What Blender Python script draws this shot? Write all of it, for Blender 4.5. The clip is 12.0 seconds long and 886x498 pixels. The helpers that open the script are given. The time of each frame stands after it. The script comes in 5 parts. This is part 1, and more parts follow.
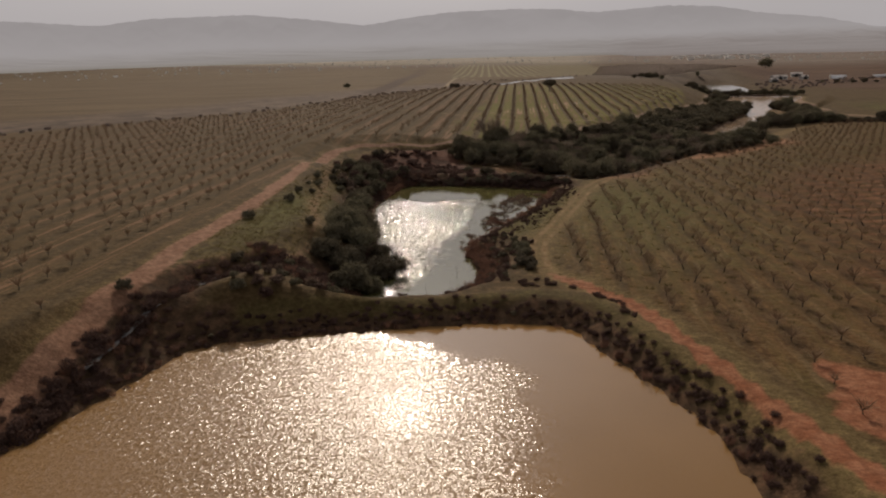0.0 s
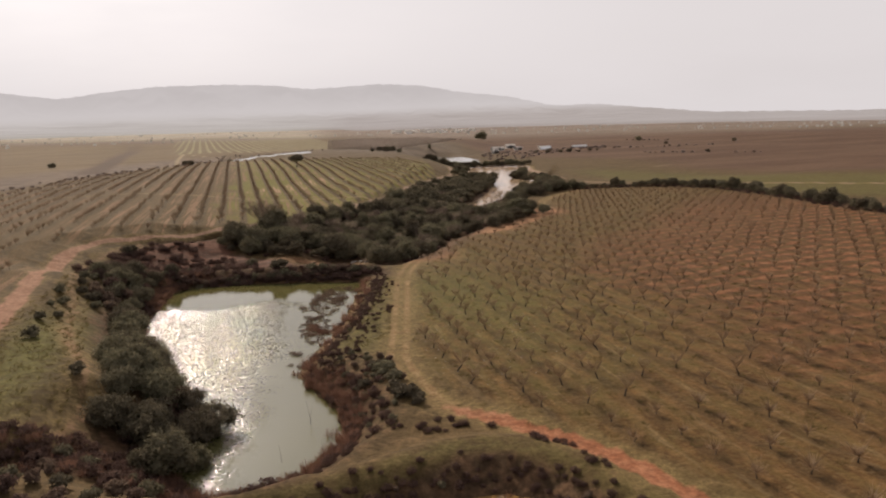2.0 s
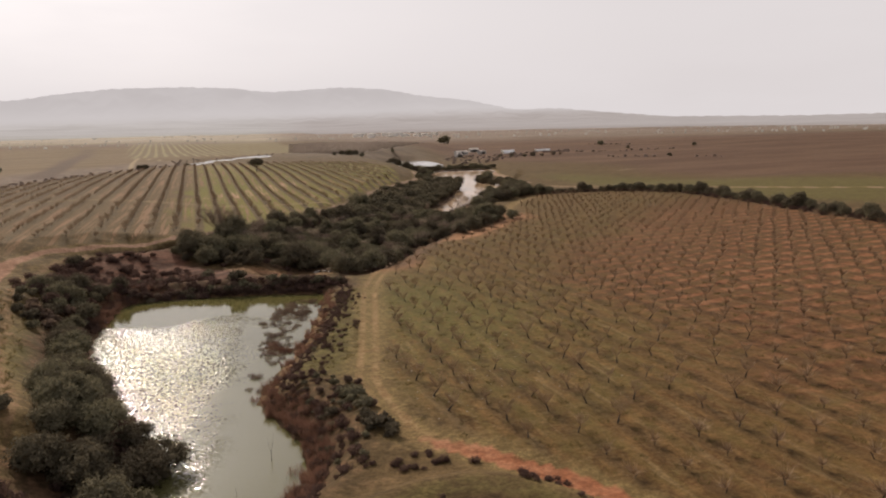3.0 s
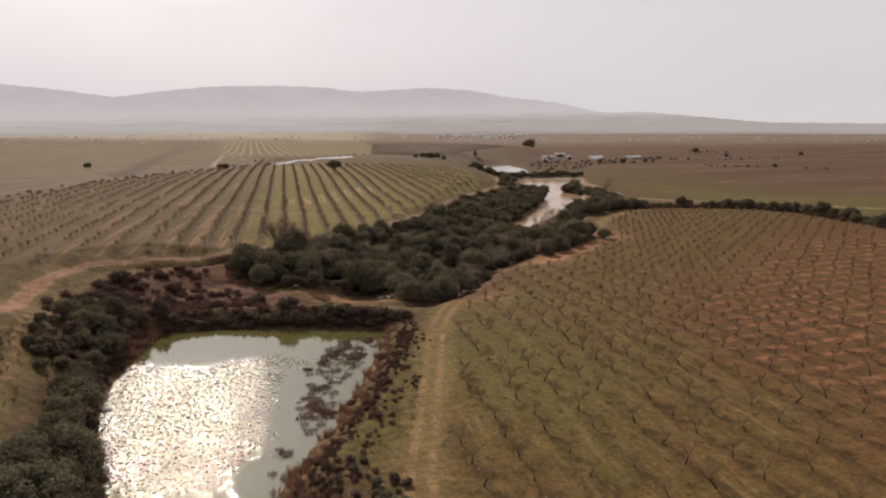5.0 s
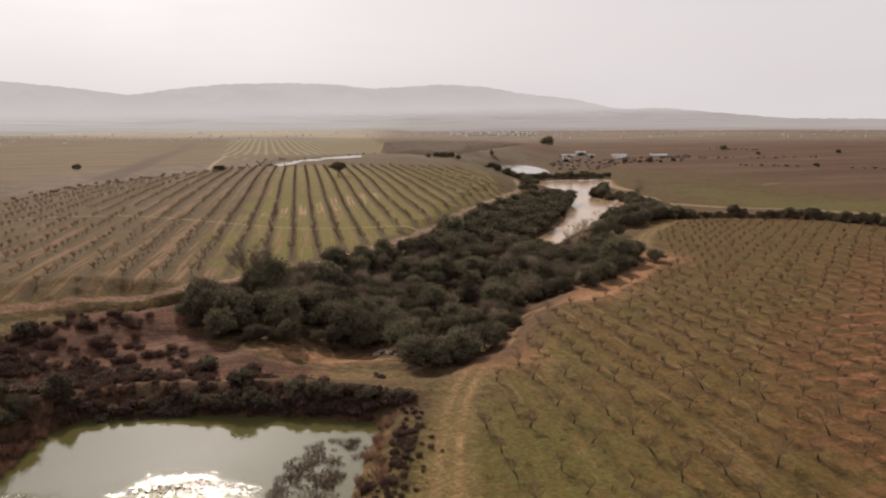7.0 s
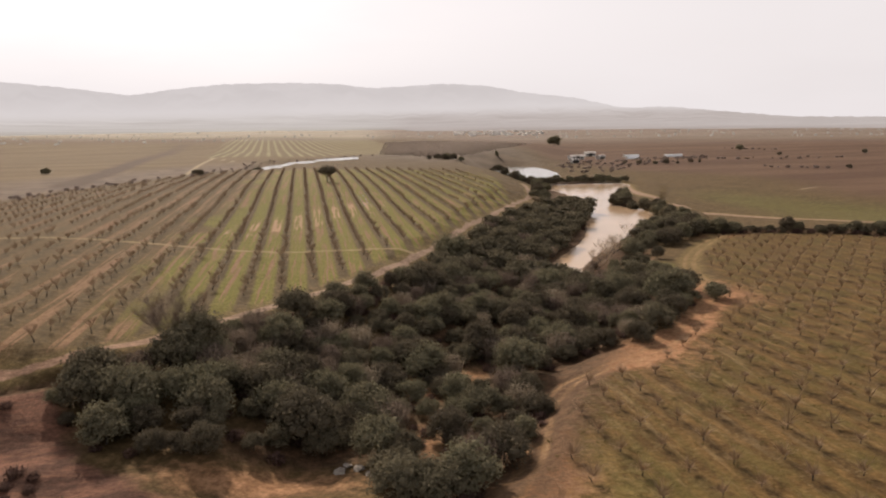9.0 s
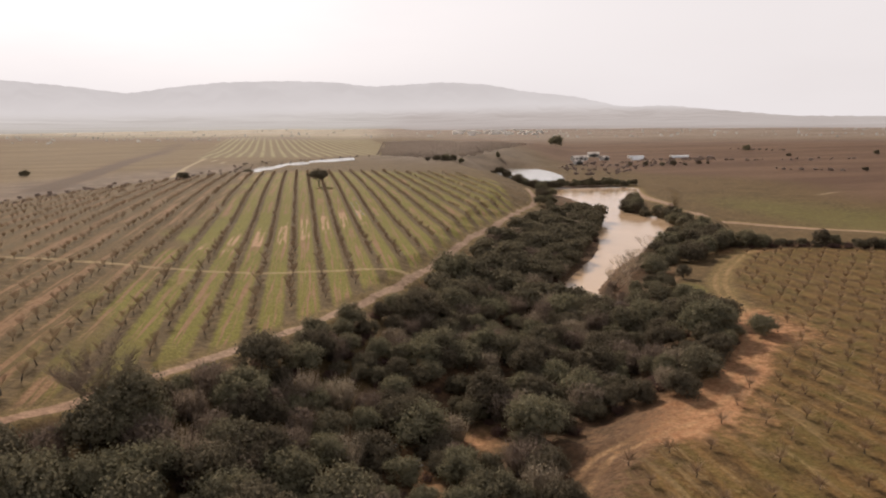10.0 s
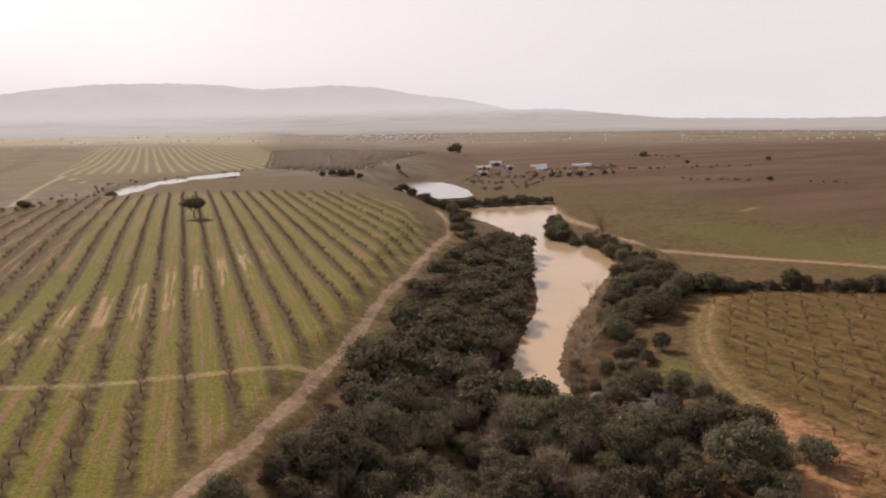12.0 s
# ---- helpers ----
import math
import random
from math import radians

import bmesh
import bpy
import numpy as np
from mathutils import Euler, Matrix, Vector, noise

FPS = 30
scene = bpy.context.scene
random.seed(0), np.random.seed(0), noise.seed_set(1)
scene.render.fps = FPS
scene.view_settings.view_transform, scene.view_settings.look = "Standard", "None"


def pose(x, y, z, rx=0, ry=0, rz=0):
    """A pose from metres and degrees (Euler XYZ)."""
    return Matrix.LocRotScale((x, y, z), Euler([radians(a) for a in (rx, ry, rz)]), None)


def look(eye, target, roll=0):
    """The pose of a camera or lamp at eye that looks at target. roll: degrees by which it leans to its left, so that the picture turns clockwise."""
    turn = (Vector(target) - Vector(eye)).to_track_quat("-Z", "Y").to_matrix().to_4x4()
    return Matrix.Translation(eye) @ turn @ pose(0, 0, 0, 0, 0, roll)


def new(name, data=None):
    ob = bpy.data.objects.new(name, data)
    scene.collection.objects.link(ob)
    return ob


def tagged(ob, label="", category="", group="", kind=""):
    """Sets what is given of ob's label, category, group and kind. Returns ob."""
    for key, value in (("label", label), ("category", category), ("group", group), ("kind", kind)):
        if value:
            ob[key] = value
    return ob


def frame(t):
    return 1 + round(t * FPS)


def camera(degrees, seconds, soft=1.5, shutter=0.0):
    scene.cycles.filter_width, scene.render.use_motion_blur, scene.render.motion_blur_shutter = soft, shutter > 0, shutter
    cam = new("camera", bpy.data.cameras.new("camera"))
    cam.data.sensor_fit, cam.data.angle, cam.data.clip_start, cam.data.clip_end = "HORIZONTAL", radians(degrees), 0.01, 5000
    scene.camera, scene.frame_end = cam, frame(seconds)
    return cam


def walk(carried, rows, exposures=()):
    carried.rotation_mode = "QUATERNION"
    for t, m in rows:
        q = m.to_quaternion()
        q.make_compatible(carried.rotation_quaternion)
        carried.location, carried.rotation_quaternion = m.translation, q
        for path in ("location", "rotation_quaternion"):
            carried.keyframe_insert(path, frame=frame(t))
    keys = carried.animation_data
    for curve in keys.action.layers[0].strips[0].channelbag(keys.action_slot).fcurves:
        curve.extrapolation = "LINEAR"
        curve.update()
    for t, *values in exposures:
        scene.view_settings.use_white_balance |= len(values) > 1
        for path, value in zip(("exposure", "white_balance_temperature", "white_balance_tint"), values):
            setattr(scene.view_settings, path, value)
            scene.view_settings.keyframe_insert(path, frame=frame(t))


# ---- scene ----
cam = camera(64.1, 12.0, soft=2.0)
PATH = [
    (0, (0.875, 1.455, 24.71), (0.61, 3.361, 24.166), -2.1),
    (0.5, (-3.756, 6.824, 24.545), (-3.857, 8.747, 24.005), -2.1),
    (1, (-7.34, 11.79, 24.557), (-7.197, 13.71, 24.018), -2.1),
    (1.2, (-8.500, 13.800, 24.570), (-8.249, 15.749, 24.024), -2.1),
    (1.3, (-8.950, 14.800, 24.580), (-8.626, 16.738, 24.045), -2.0),
    (1.5, (-9.866, 16.852, 24.624), (-9.484, 18.775, 24.226), -2.0),
    (2, (-11.421, 22.007, 24.658), (-10.933, 23.91, 24.284), -2.0),
    (2.5, (-11.521, 24.378, 24.581), (-11.028, 26.28, 24.208), -1.9),
    (2.8, (-11.150, 26.300, 24.530), (-10.643, 28.198, 24.160), -1.9),
    (3, (-10.9, 27.758, 24.493), (-10.31, 29.633, 24.126), -1.8),
    (3.2, (-10.671, 29.433, 24.499), (-9.961, 31.266, 24.131), -1.8),
    (3.6, (-9.900, 32.600, 24.620), (-9.123, 34.405, 24.254), -1.7),
    (4.2, (-8.500, 37.500, 24.950), (-7.745, 39.314, 24.587), -1.4),
    (4.8, (-6.950, 42.700, 25.200), (-6.291, 44.551, 24.838), -1.1),
    (4.9, (-6.544, 43.523, 25.322), (-6.11, 45.443, 24.966), -1.0),
    (5, (-5.982, 44.348, 25.569), (-5.611, 46.28, 25.21), -0.8),
    (5.2, (-5.150, 47.000, 25.570), (-4.848, 48.942, 25.210), -0.8),
    (5.5, (-4.003, 51.461, 25.551), (-3.691, 53.403, 25.19), -0.9),
    (6, (-2.472, 58.746, 25.652), (-2.153, 60.687, 25.288), -1.0),
    (6.5, (-1.372, 65.74, 25.581), (-1.047, 67.68, 25.217), -1.0),
    (7, (-0.673, 73.479, 25.659), (-0.341, 75.417, 25.292), -1.0),
    (7.1, (-0.480, 74.900, 25.700), (-0.147, 76.837, 25.330), -1.1),
    (7.2, (-0.29, 76.327, 25.762), (0.074, 78.258, 25.39), -1.2),
    (7.6, (0.950, 82.400, 25.650), (1.335, 84.327, 25.280), -1.2),
    (8.2, (2.800, 91.500, 25.400), (3.175, 93.429, 25.030), -1.2),
    (8.8, (4.580, 100.600, 25.250), (4.923, 102.535, 24.880), -1.2),
    (9, (5.062, 103.642, 25.181), (5.386, 105.581, 24.813), -1.2),
    (9.5, (6.115, 111.399, 25.557), (6.446, 113.337, 25.187), -1.1),
    (10, (7.687, 119.409, 25.835), (8.014, 121.347, 25.463), -1.1),
    (10.3, (8.450, 124.400, 25.920), (8.786, 126.336, 25.549), -1.1),
    (10.4, (8.720, 126.100, 25.960), (9.122, 128.023, 25.589), -1.2),
    (10.5, (8.978, 127.802, 25.999), (9.395, 129.723, 25.629), -1.2),
    (11, (10.155, 136.505, 26.483), (10.581, 138.424, 26.111), -1.1),
    (11.5, (11.088, 144.33, 28.049), (11.569, 146.235, 27.678), -1.1),
    (12, (11.094, 151.566, 29.797), (11.708, 153.433, 29.426), -1.3),
]
EXPOSURES = [(t, stops, 6550, 15) for t, stops in ((0.0, -1.05), (0.5, -1.0), (1.0, -0.66), (1.2, -0.55), (1.5, -0.2), (2.5, -0.18), (3.2, -0.18), (5.0, -0.28), (5.5, -0.56), (6.0, -0.57), (6.5, -0.45), (7.0, -0.2), (9.0, 0.03), (12.0, -0.03))]
walk(cam, [(t, look(eye, target, roll)) for t, eye, target, roll in PATH], EXPOSURES)

# ---- world and sun ----
SUN_ELEV, SUN_LEFT = 31.0, 13.0
world = bpy.data.worlds.new("world")
scene.world = world
world.use_nodes = True
wn, wl = world.node_tree.nodes, world.node_tree.links
wn.clear()
sky = wn.new("ShaderNodeTexSky")
sky.sky_type = "NISHITA"
sky.sun_disc = False
sky.sun_elevation = radians(SUN_ELEV)
sky.sun_rotation = radians(-SUN_LEFT)
sky.air_density, sky.dust_density, sky.ozone_density = 1.0, 6.0, 1.0
pale = wn.new("ShaderNodeHueSaturation")
pale.inputs["Saturation"].default_value = 0.25
wl.new(sky.outputs[0], pale.inputs["Color"])
# thin high cloud
wtc = wn.new("ShaderNodeTexCoord")
wmap = wn.new("ShaderNodeMapping")
wmap.inputs["Scale"].default_value = (1.2, 1.2, 5.0)
wl.new(wtc.outputs["Generated"], wmap.inputs["Vector"])
wcl = wn.new("ShaderNodeTexNoise")
wcl.inputs["Scale"].default_value = 2.2
wcl.inputs["Detail"].default_value = 5.0
wl.new(wmap.outputs[0], wcl.inputs["Vector"])
wramp = wn.new("ShaderNodeMapRange")
wramp.inputs["From Min"].default_value, wramp.inputs["From Max"].default_value = 0.35, 0.75
wramp.inputs["To Min"].default_value, wramp.inputs["To Max"].default_value = 0.0, 0.55
wl.new(wcl.outputs[0], wramp.inputs["Value"])
wmix = wn.new("ShaderNodeMix")
wmix.data_type = "RGBA"
wl.new(wramp.outputs[0], wmix.inputs["Factor"])
wl.new(pale.outputs[0], wmix.inputs["A"])
wmix.inputs["B"].default_value = (7.5, 7.5, 7.6, 1)
# milky haze that thins out with height
wsep = wn.new("ShaderNodeSeparateXYZ")
wl.new(wtc.outputs["Generated"], wsep.inputs[0])
whz = wn.new("ShaderNodeMapRange")
whz.interpolation_type = "SMOOTHSTEP"
whz.inputs["From Min"].default_value, whz.inputs["From Max"].default_value = 0.10, 0.55
whz.inputs["To Min"].default_value, whz.inputs["To Max"].default_value = 0.84, 0.16
wl.new(wsep.outputs[2], whz.inputs["Value"])
whaze = wn.new("ShaderNodeMix")
whaze.data_type = "RGBA"
wl.new(whz.outputs[0], whaze.inputs["Factor"])
wl.new(wmix.outputs["Result"], whaze.inputs["A"])
whaze.inputs["B"].default_value = (10.8, 10.4, 10.2, 1)
bg = wn.new("ShaderNodeBackground")
bg.inputs["Strength"].default_value = 0.085
wl.new(whaze.outputs["Result"], bg.inputs["Color"])
wout = wn.new("ShaderNodeOutputWorld")
wl.new(bg.outputs[0], wout.inputs["Surface"])

sun_data = bpy.data.lights.new("sun", "SUN")
sun_data.energy, sun_data.angle, sun_data.color = 4.7, radians(0.6), (1.0, 0.87, 0.69)
sun = new("sun", sun_data)
sun_way = Vector((-math.sin(radians(SUN_LEFT)) * math.cos(radians(SUN_ELEV)),
                  math.cos(radians(SUN_LEFT)) * math.cos(radians(SUN_ELEV)), math.sin(radians(SUN_ELEV))))
sun.rotation_euler = sun_way.to_track_quat("Z", "Y").to_euler()
sun.location = (-40, 60, 90)

# ---- materials ----
class Nodes:
    """A small writer of node trees."""

    def __init__(self, name, rough=0.9):
        self.mat = bpy.data.materials.new(name)
        self.mat.use_nodes = True
        self.n, self.l = self.mat.node_tree.nodes, self.mat.node_tree.links
        self.bsdf = self.n["Principled BSDF"]
        self.bsdf.inputs["Roughness"].default_value = rough
        self.bsdf.inputs["Specular IOR Level"].default_value = 0.2
        self.coord = self.n.new("ShaderNodeTexCoord").outputs["Object"]

    def put(self, socket, value):
        if isinstance(value, (int, float)):
            socket.default_value = value
        elif isinstance(value, (tuple, list)):
            socket.default_value = (*value, 1) if len(value) == 3 and socket.type == "RGBA" else value
        else:
            self.l.new(value, socket)

    def noise(self, scale, detail=4.0, rough=0.55, stretch=None, turn=0.0, coord=None):
        vec = coord or self.coord
        if stretch or turn:
            m = self.n.new("ShaderNodeMapping")
            m.inputs["Scale"].default_value = stretch or (1, 1, 1)
            m.inputs["Rotation"].default_value = (0, 0, radians(turn))
            self.l.new(vec, m.inputs["Vector"])
            vec = m.outputs[0]
        t = self.n.new("ShaderNodeTexNoise")
        t.inputs["Scale"].default_value, t.inputs["Detail"].default_value, t.inputs["Roughness"].default_value = scale, detail, rough
        self.l.new(vec, t.inputs["Vector"])
        return t.outputs[0]

    def ramp(self, value, a, b, lo=0.0, hi=1.0):
        m = self.n.new("ShaderNodeMapRange")
        m.interpolation_type = "SMOOTHSTEP"
        self.put(m.inputs["Value"], value)
        for key, v in (("From Min", a), ("From Max", b), ("To Min", lo), ("To Max", hi)):
            m.inputs[key].default_value = v
        return m.outputs[0]

    def math(self, op, a, b=0.0):
        m = self.n.new("ShaderNodeMath")
        m.operation = op
        self.put(m.inputs[0], a)
        self.put(m.inputs[1], b)
        return m.outputs[0]

    def mix(self, fac, a, b, how="MIX"):
        m = self.n.new("ShaderNodeMix")
        m.data_type, m.blend_type = "RGBA", how
        self.put(m.inputs["Factor"], fac)
        self.put(m.inputs["A"], a)
        self.put(m.inputs["B"], b)
        return m.outputs["Result"]

    def attr(self, name):
        a = self.n.new("ShaderNodeAttribute")
        a.attribute_name = name
        return a.outputs["Fac"]

    def axis(self, turn=0.0):
        m = self.n.new("ShaderNodeMapping")
        m.inputs["Rotation"].default_value = (0, 0, radians(turn))
        self.l.new(self.coord, m.inputs["Vector"])
        s = self.n.new("ShaderNodeSeparateXYZ")
        self.l.new(m.outputs[0], s.inputs[0])
        return s.outputs

    def random(self):
        return self.n.new("ShaderNodeObjectInfo").outputs["Random"]

    def island(self):
        return self.n.new("ShaderNodeNewGeometry").outputs["Random Per Island"]

    def bump(self, height, strength=0.5, distance=0.1):
        b = self.n.new("ShaderNodeBump")
        b.inputs["Strength"].default_value, b.inputs["Distance"].default_value = strength, distance
        self.l.new(height, b.inputs["Height"])
        self.l.new(b.outputs[0], self.bsdf.inputs["Normal"])

    def color(self, value):
        self.put(self.bsdf.inputs["Base Color"], value)
        return self


def leaf_material(name, dark, light, thin=0.35):
    m = Nodes(name, 1.0)
    m.bsdf.inputs["Specular IOR Level"].default_value = 0.04
    c = m.mix(m.ramp(m.island(), 0.0, 1.0, 0.15, 0.75), dark, light)
    c = m.mix(m.ramp(m.noise(0.7, 3), 0.35, 0.7, 0.0, 0.6), c, m.mix(0.65, dark, light))
    hs = m.n.new("ShaderNodeHueSaturation")
    m.put(hs.inputs["Value"], m.ramp(m.random(), 0.0, 1.0, 0.75, 1.25))
    m.put(hs.inputs["Hue"], m.ramp(m.random(), 0.0, 1.0, 0.475, 0.505))
    m.l.new(c, hs.inputs["Color"])
    m.color(hs.outputs[0])
    t = m.n.new("ShaderNodeBsdfTranslucent")
    m.l.new(hs.outputs[0], t.inputs["Color"])
    both = m.n.new("ShaderNodeMixShader")
    both.inputs[0].default_value = thin
    m.l.new(m.bsdf.outputs[0], both.inputs[1])
    m.l.new(t.outputs[0], both.inputs[2])
    m.l.new(both.outputs[0], m.n["Material Output"].inputs["Surface"])
    return m.mat


def plain_material(name, a, b, scale, rough=0.85, detail=4, bump=0.0):
    m = Nodes(name, rough)
    f = m.ramp(m.noise(scale, detail), 0.3, 0.7)
    m.color(m.mix(f, a, b))
    if bump:
        m.bump(m.noise(scale * 4, 4), bump, 0.1)
    return m.mat


def water_material(name, base, wave, rough, calm=None, breeze=0.0, soft=3.5, glint=7.5):
    m = Nodes(name, rough)
    m.bsdf.inputs["IOR"].default_value = 1.33
    m.bsdf.inputs["Specular IOR Level"].default_value = 0.5
    big = m.ramp(m.noise(0.05, 3), 0.3, 0.7)
    m.color(m.mix(big, base, tuple(v * 1.15 for v in base)))
    wind = m.ramp(m.noise(0.06, 2, 0.5, None, 30), 0.30, 0.50, 0.7, 1.0)
    if calm:
        ax = m.axis()
        edge = m.math("MULTIPLY", m.math("SUBTRACT", m.noise(0.16, 4), 0.5), calm[0])
        d = -999.0
        for u, v, w in calm[1:]:
            d = m.math("MAXIMUM", d, m.math("ADD", m.math("ADD", m.math("MULTIPLY", ax[0], u), m.math("MULTIPLY", ax[1], v)), w))
        wind = m.math("MULTIPLY", wind, m.ramp(m.math("ADD", d, edge), -soft, 2.5, 1.0, 0.06))
    if breeze:
        m.put(m.bsdf.inputs["Roughness"], m.math("ADD", m.math("MULTIPLY", wind, breeze), rough))
    tilt = []
    for k in (0, 1):
        broad, small = m.noise(2.2, 1, 0.5, (1.4, 1.0, 1.0), -15 + 37 * k), m.noise(glint, 1, 0.5, None, 30 + 41 * k)
        both = m.math("ADD", m.math("MULTIPLY", m.math("SUBTRACT", broad, 0.5), 0.6), m.math("SUBTRACT", small, 0.5))
        tilt.append(m.math("MULTIPLY", m.math("MULTIPLY", both, wave), wind))
    v = m.n.new("ShaderNodeCombineXYZ")
    m.put(v.inputs[0], tilt[0])
    m.put(v.inputs[1], tilt[1])
    v.inputs[2].default_value = 1.0
    unit = m.n.new("ShaderNodeVectorMath")
    unit.operation = "NORMALIZE"
    m.l.new(v.outputs[0], unit.inputs[0])
    m.l.new(unit.outputs[0], m.bsdf.inputs["Normal"])
    return m.mat


MAT_OAK = leaf_material("holm_oak_leaves", (0.083, 0.076, 0.052), (0.210, 0.184, 0.116), 0.27)
MAT_THICKET = leaf_material("bare_thicket", (0.14, 0.110, 0.082), (0.27, 0.222, 0.166))
MAT_BRUSH = leaf_material("dry_brush", (0.085, 0.060, 0.045), (0.20, 0.140, 0.105))
MAT_REED = leaf_material("dead_reed", (0.12, 0.065, 0.045), (0.26, 0.155, 0.105))
MAT_TUFT = leaf_material("grass_tuft", (0.08, 0.085, 0.025), (0.24, 0.19, 0.08))
# scrub colour paled, and leaves thinned, to stand in for distance haze
MAT_FAR = leaf_material("far_scrub", (0.175, 0.145, 0.125), (0.26, 0.215, 0.185), 0.55)
# far trees glow: haze over them is put into their emission colour
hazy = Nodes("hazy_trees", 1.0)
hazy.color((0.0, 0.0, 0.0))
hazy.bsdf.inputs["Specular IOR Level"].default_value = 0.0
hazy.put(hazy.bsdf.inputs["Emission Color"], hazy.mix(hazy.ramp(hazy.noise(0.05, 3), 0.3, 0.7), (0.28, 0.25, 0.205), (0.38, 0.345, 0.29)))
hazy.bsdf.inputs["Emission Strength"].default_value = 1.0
MAT_HAZE_GLOW = hazy.mat
MAT_VILLAGE = plain_material("village_walls", (0.62, 0.58, 0.53), (0.78, 0.75, 0.70), 0.02, 0.9)
MAT_BARK = plain_material("bark", (0.035, 0.027, 0.022), (0.08, 0.063, 0.052), 6.0, 0.95, 5, 0.4)
MAT_TWIG = plain_material("twig", (0.175, 0.130, 0.098), (0.265, 0.205, 0.155), 2.0, 0.95)
MAT_FRUIT_TWIG = plain_material("fruit_twig", (0.215, 0.145, 0.088), (0.305, 0.212, 0.135), 2.0, 0.95)
MAT_PALE_TWIG = plain_material("pale_twig", (0.40, 0.31, 0.215), (0.56, 0.45, 0.33), 2.0, 0.95)
MAT_ROCK = plain_material("rock", (0.06, 0.052, 0.046), (0.165, 0.145, 0.125), 1.4, 0.9, 8, 0.8)
MAT_STONE = plain_material("field_stone", (0.20, 0.17, 0.14), (0.34, 0.30, 0.26), 2.0, 0.9, 6, 0.5)
MAT_WALL = plain_material("white_wall", (0.55, 0.53, 0.50), (0.68, 0.66, 0.62), 0.3, 0.8)
MAT_ROOF = plain_material("roof", (0.45, 0.40, 0.36), (0.60, 0.56, 0.52), 0.5, 0.8)
MAT_PLASTIC = plain_material("tunnel_plastic", (0.72, 0.73, 0.74), (0.82, 0.82, 0.82), 0.3, 0.35)
MAT_DARK = plain_material("dark_opening", (0.03, 0.03, 0.03), (0.06, 0.055, 0.05), 1.0, 0.6)
MAT_POND_BROWN = water_material("muddy_water", (0.24, 0.135, 0.05), 1.05, 0.05, (12.0, (1.0, 0.0, -1.5), (0.52, 0.85, -44.0)), 0.20)
MAT_POND_GREEN = water_material("green_water", (0.088, 0.080, 0.030), 1.3, 0.03, (16.0, (0.12, 1.0, -123.6), (1.0, -0.15, 27.3)), 0.07, 1.5, 7.0)
MAT_POND_SILT = water_material("silty_water", (0.40, 0.28, 0.18), 0.12, 0.12)
MAT_POND_FAR = water_material("far_water", (0.24, 0.235, 0.22), 0.12, 0.12)

# ---- the land ----
def smooth(a, b, v):
    t = np.clip((v - a) / (b - a), 0, 1)
    return t * t * (3 - 2 * t)


STREAM = ((20, -60), (5, 0), (0, 40), (-8, 75), (-12, 105), (0, 140), (18, 172), (40, 205), (60, 250), (80, 300), (105, 360), (113, 430), (118, 490), (135, 560), (230, 760))
STREAM_X, STREAM_Y = [p[0] for p in STREAM], [p[1] for p in STREAM]

POND_1 = ((-30, -40), (-36, 0), (-36, 20), (-34.5, 38), (-31.5, 47), (-29.6, 55), (-24.3, 57.8), (-17.6, 59.6), (-12, 61), (-4, 62.8), (1, 62.6), (4.4, 60.6), (7, 55.2), (10.2, 49.5), (12.6, 43), (13.6, 30), (14, 0), (10, -40))
POND_2 = ((-17.8, 71.8), (-20, 79), (-17.2, 85.5), (-22, 98), (-25.5, 108), (-27, 120), (-26.8, 132), (-24.6, 140.6), (-19, 141.2), (-12, 139.4), (-4, 137), (3, 134.5), (2.2, 129), (-1, 117), (-4.6, 106), (-8.4, 97), (-8.8, 91.5), (-6.6, 85.5), (-6.6, 78), (-10.2, 72.6), (-14, 71))
POND_3 = ((51.5, 221), (48.3, 228), (51, 241), (61, 257), (69, 270), (79, 294), (87, 312), (96, 345), (98, 372), (97, 400), (112, 403), (135, 399), (129, 380), (115, 352), (102, 332), (106, 316), (100, 293), (88, 279), (78, 267), (65, 251), (55, 235))
POND_4 = ((95, 470), (99, 496), (107, 522), (116, 529), (130, 527), (134, 505), (131, 478), (123, 452), (112, 449), (101, 455))
CHANNEL = ((-30, 462), (-27, 500), (-6, 545), (24, 576), (36, 574), (30, 556), (4, 532), (-12, 508), (-18, 478), (-24, 462))
PONDS = ((POND_1, 0.0), (POND_2, -1.8), (POND_3, -5.5), (POND_4, -6.5), (CHANNEL, 0.2))
TRACK_L = ((-34, 0), (-35.5, 30), (-36.6, 50), (-37, 60), (-37.8, 73), (-38.4, 90), (-39.6, 108), (-41.2, 122), (-43.3, 140), (-44.2, 151.5), (-43.0, 160), (-40.2, 165.2), (-34.4, 169), (-28.6, 172.2), (-22, 174.6), (-17.8, 178), (-13.8, 181.8), (-9, 188.4), (-1.4, 196.8), (7.4, 206.6), (12.8, 214.8), (18.6, 226), (28.2, 244.6), (38.6, 268), (46.2, 282), (55.2, 300.5), (66, 322), (76, 342), (85, 380))
TRACK_R = ((24, 22), (19, 36), (16.4, 43), (14.5, 49.5), (12, 58.5), (10.4, 64), (8, 68), (5.5, 71.9), (1.7, 77.2), (0.9, 89), (3.3, 101), (7, 118.5), (10, 132), (14.5, 144.5), (21, 155.5), (25, 166), (30.5, 172.8), (39, 175.5), (50.5, 185), (60, 197), (66, 207), (69, 217), (73, 226), (81, 238), (98, 257))
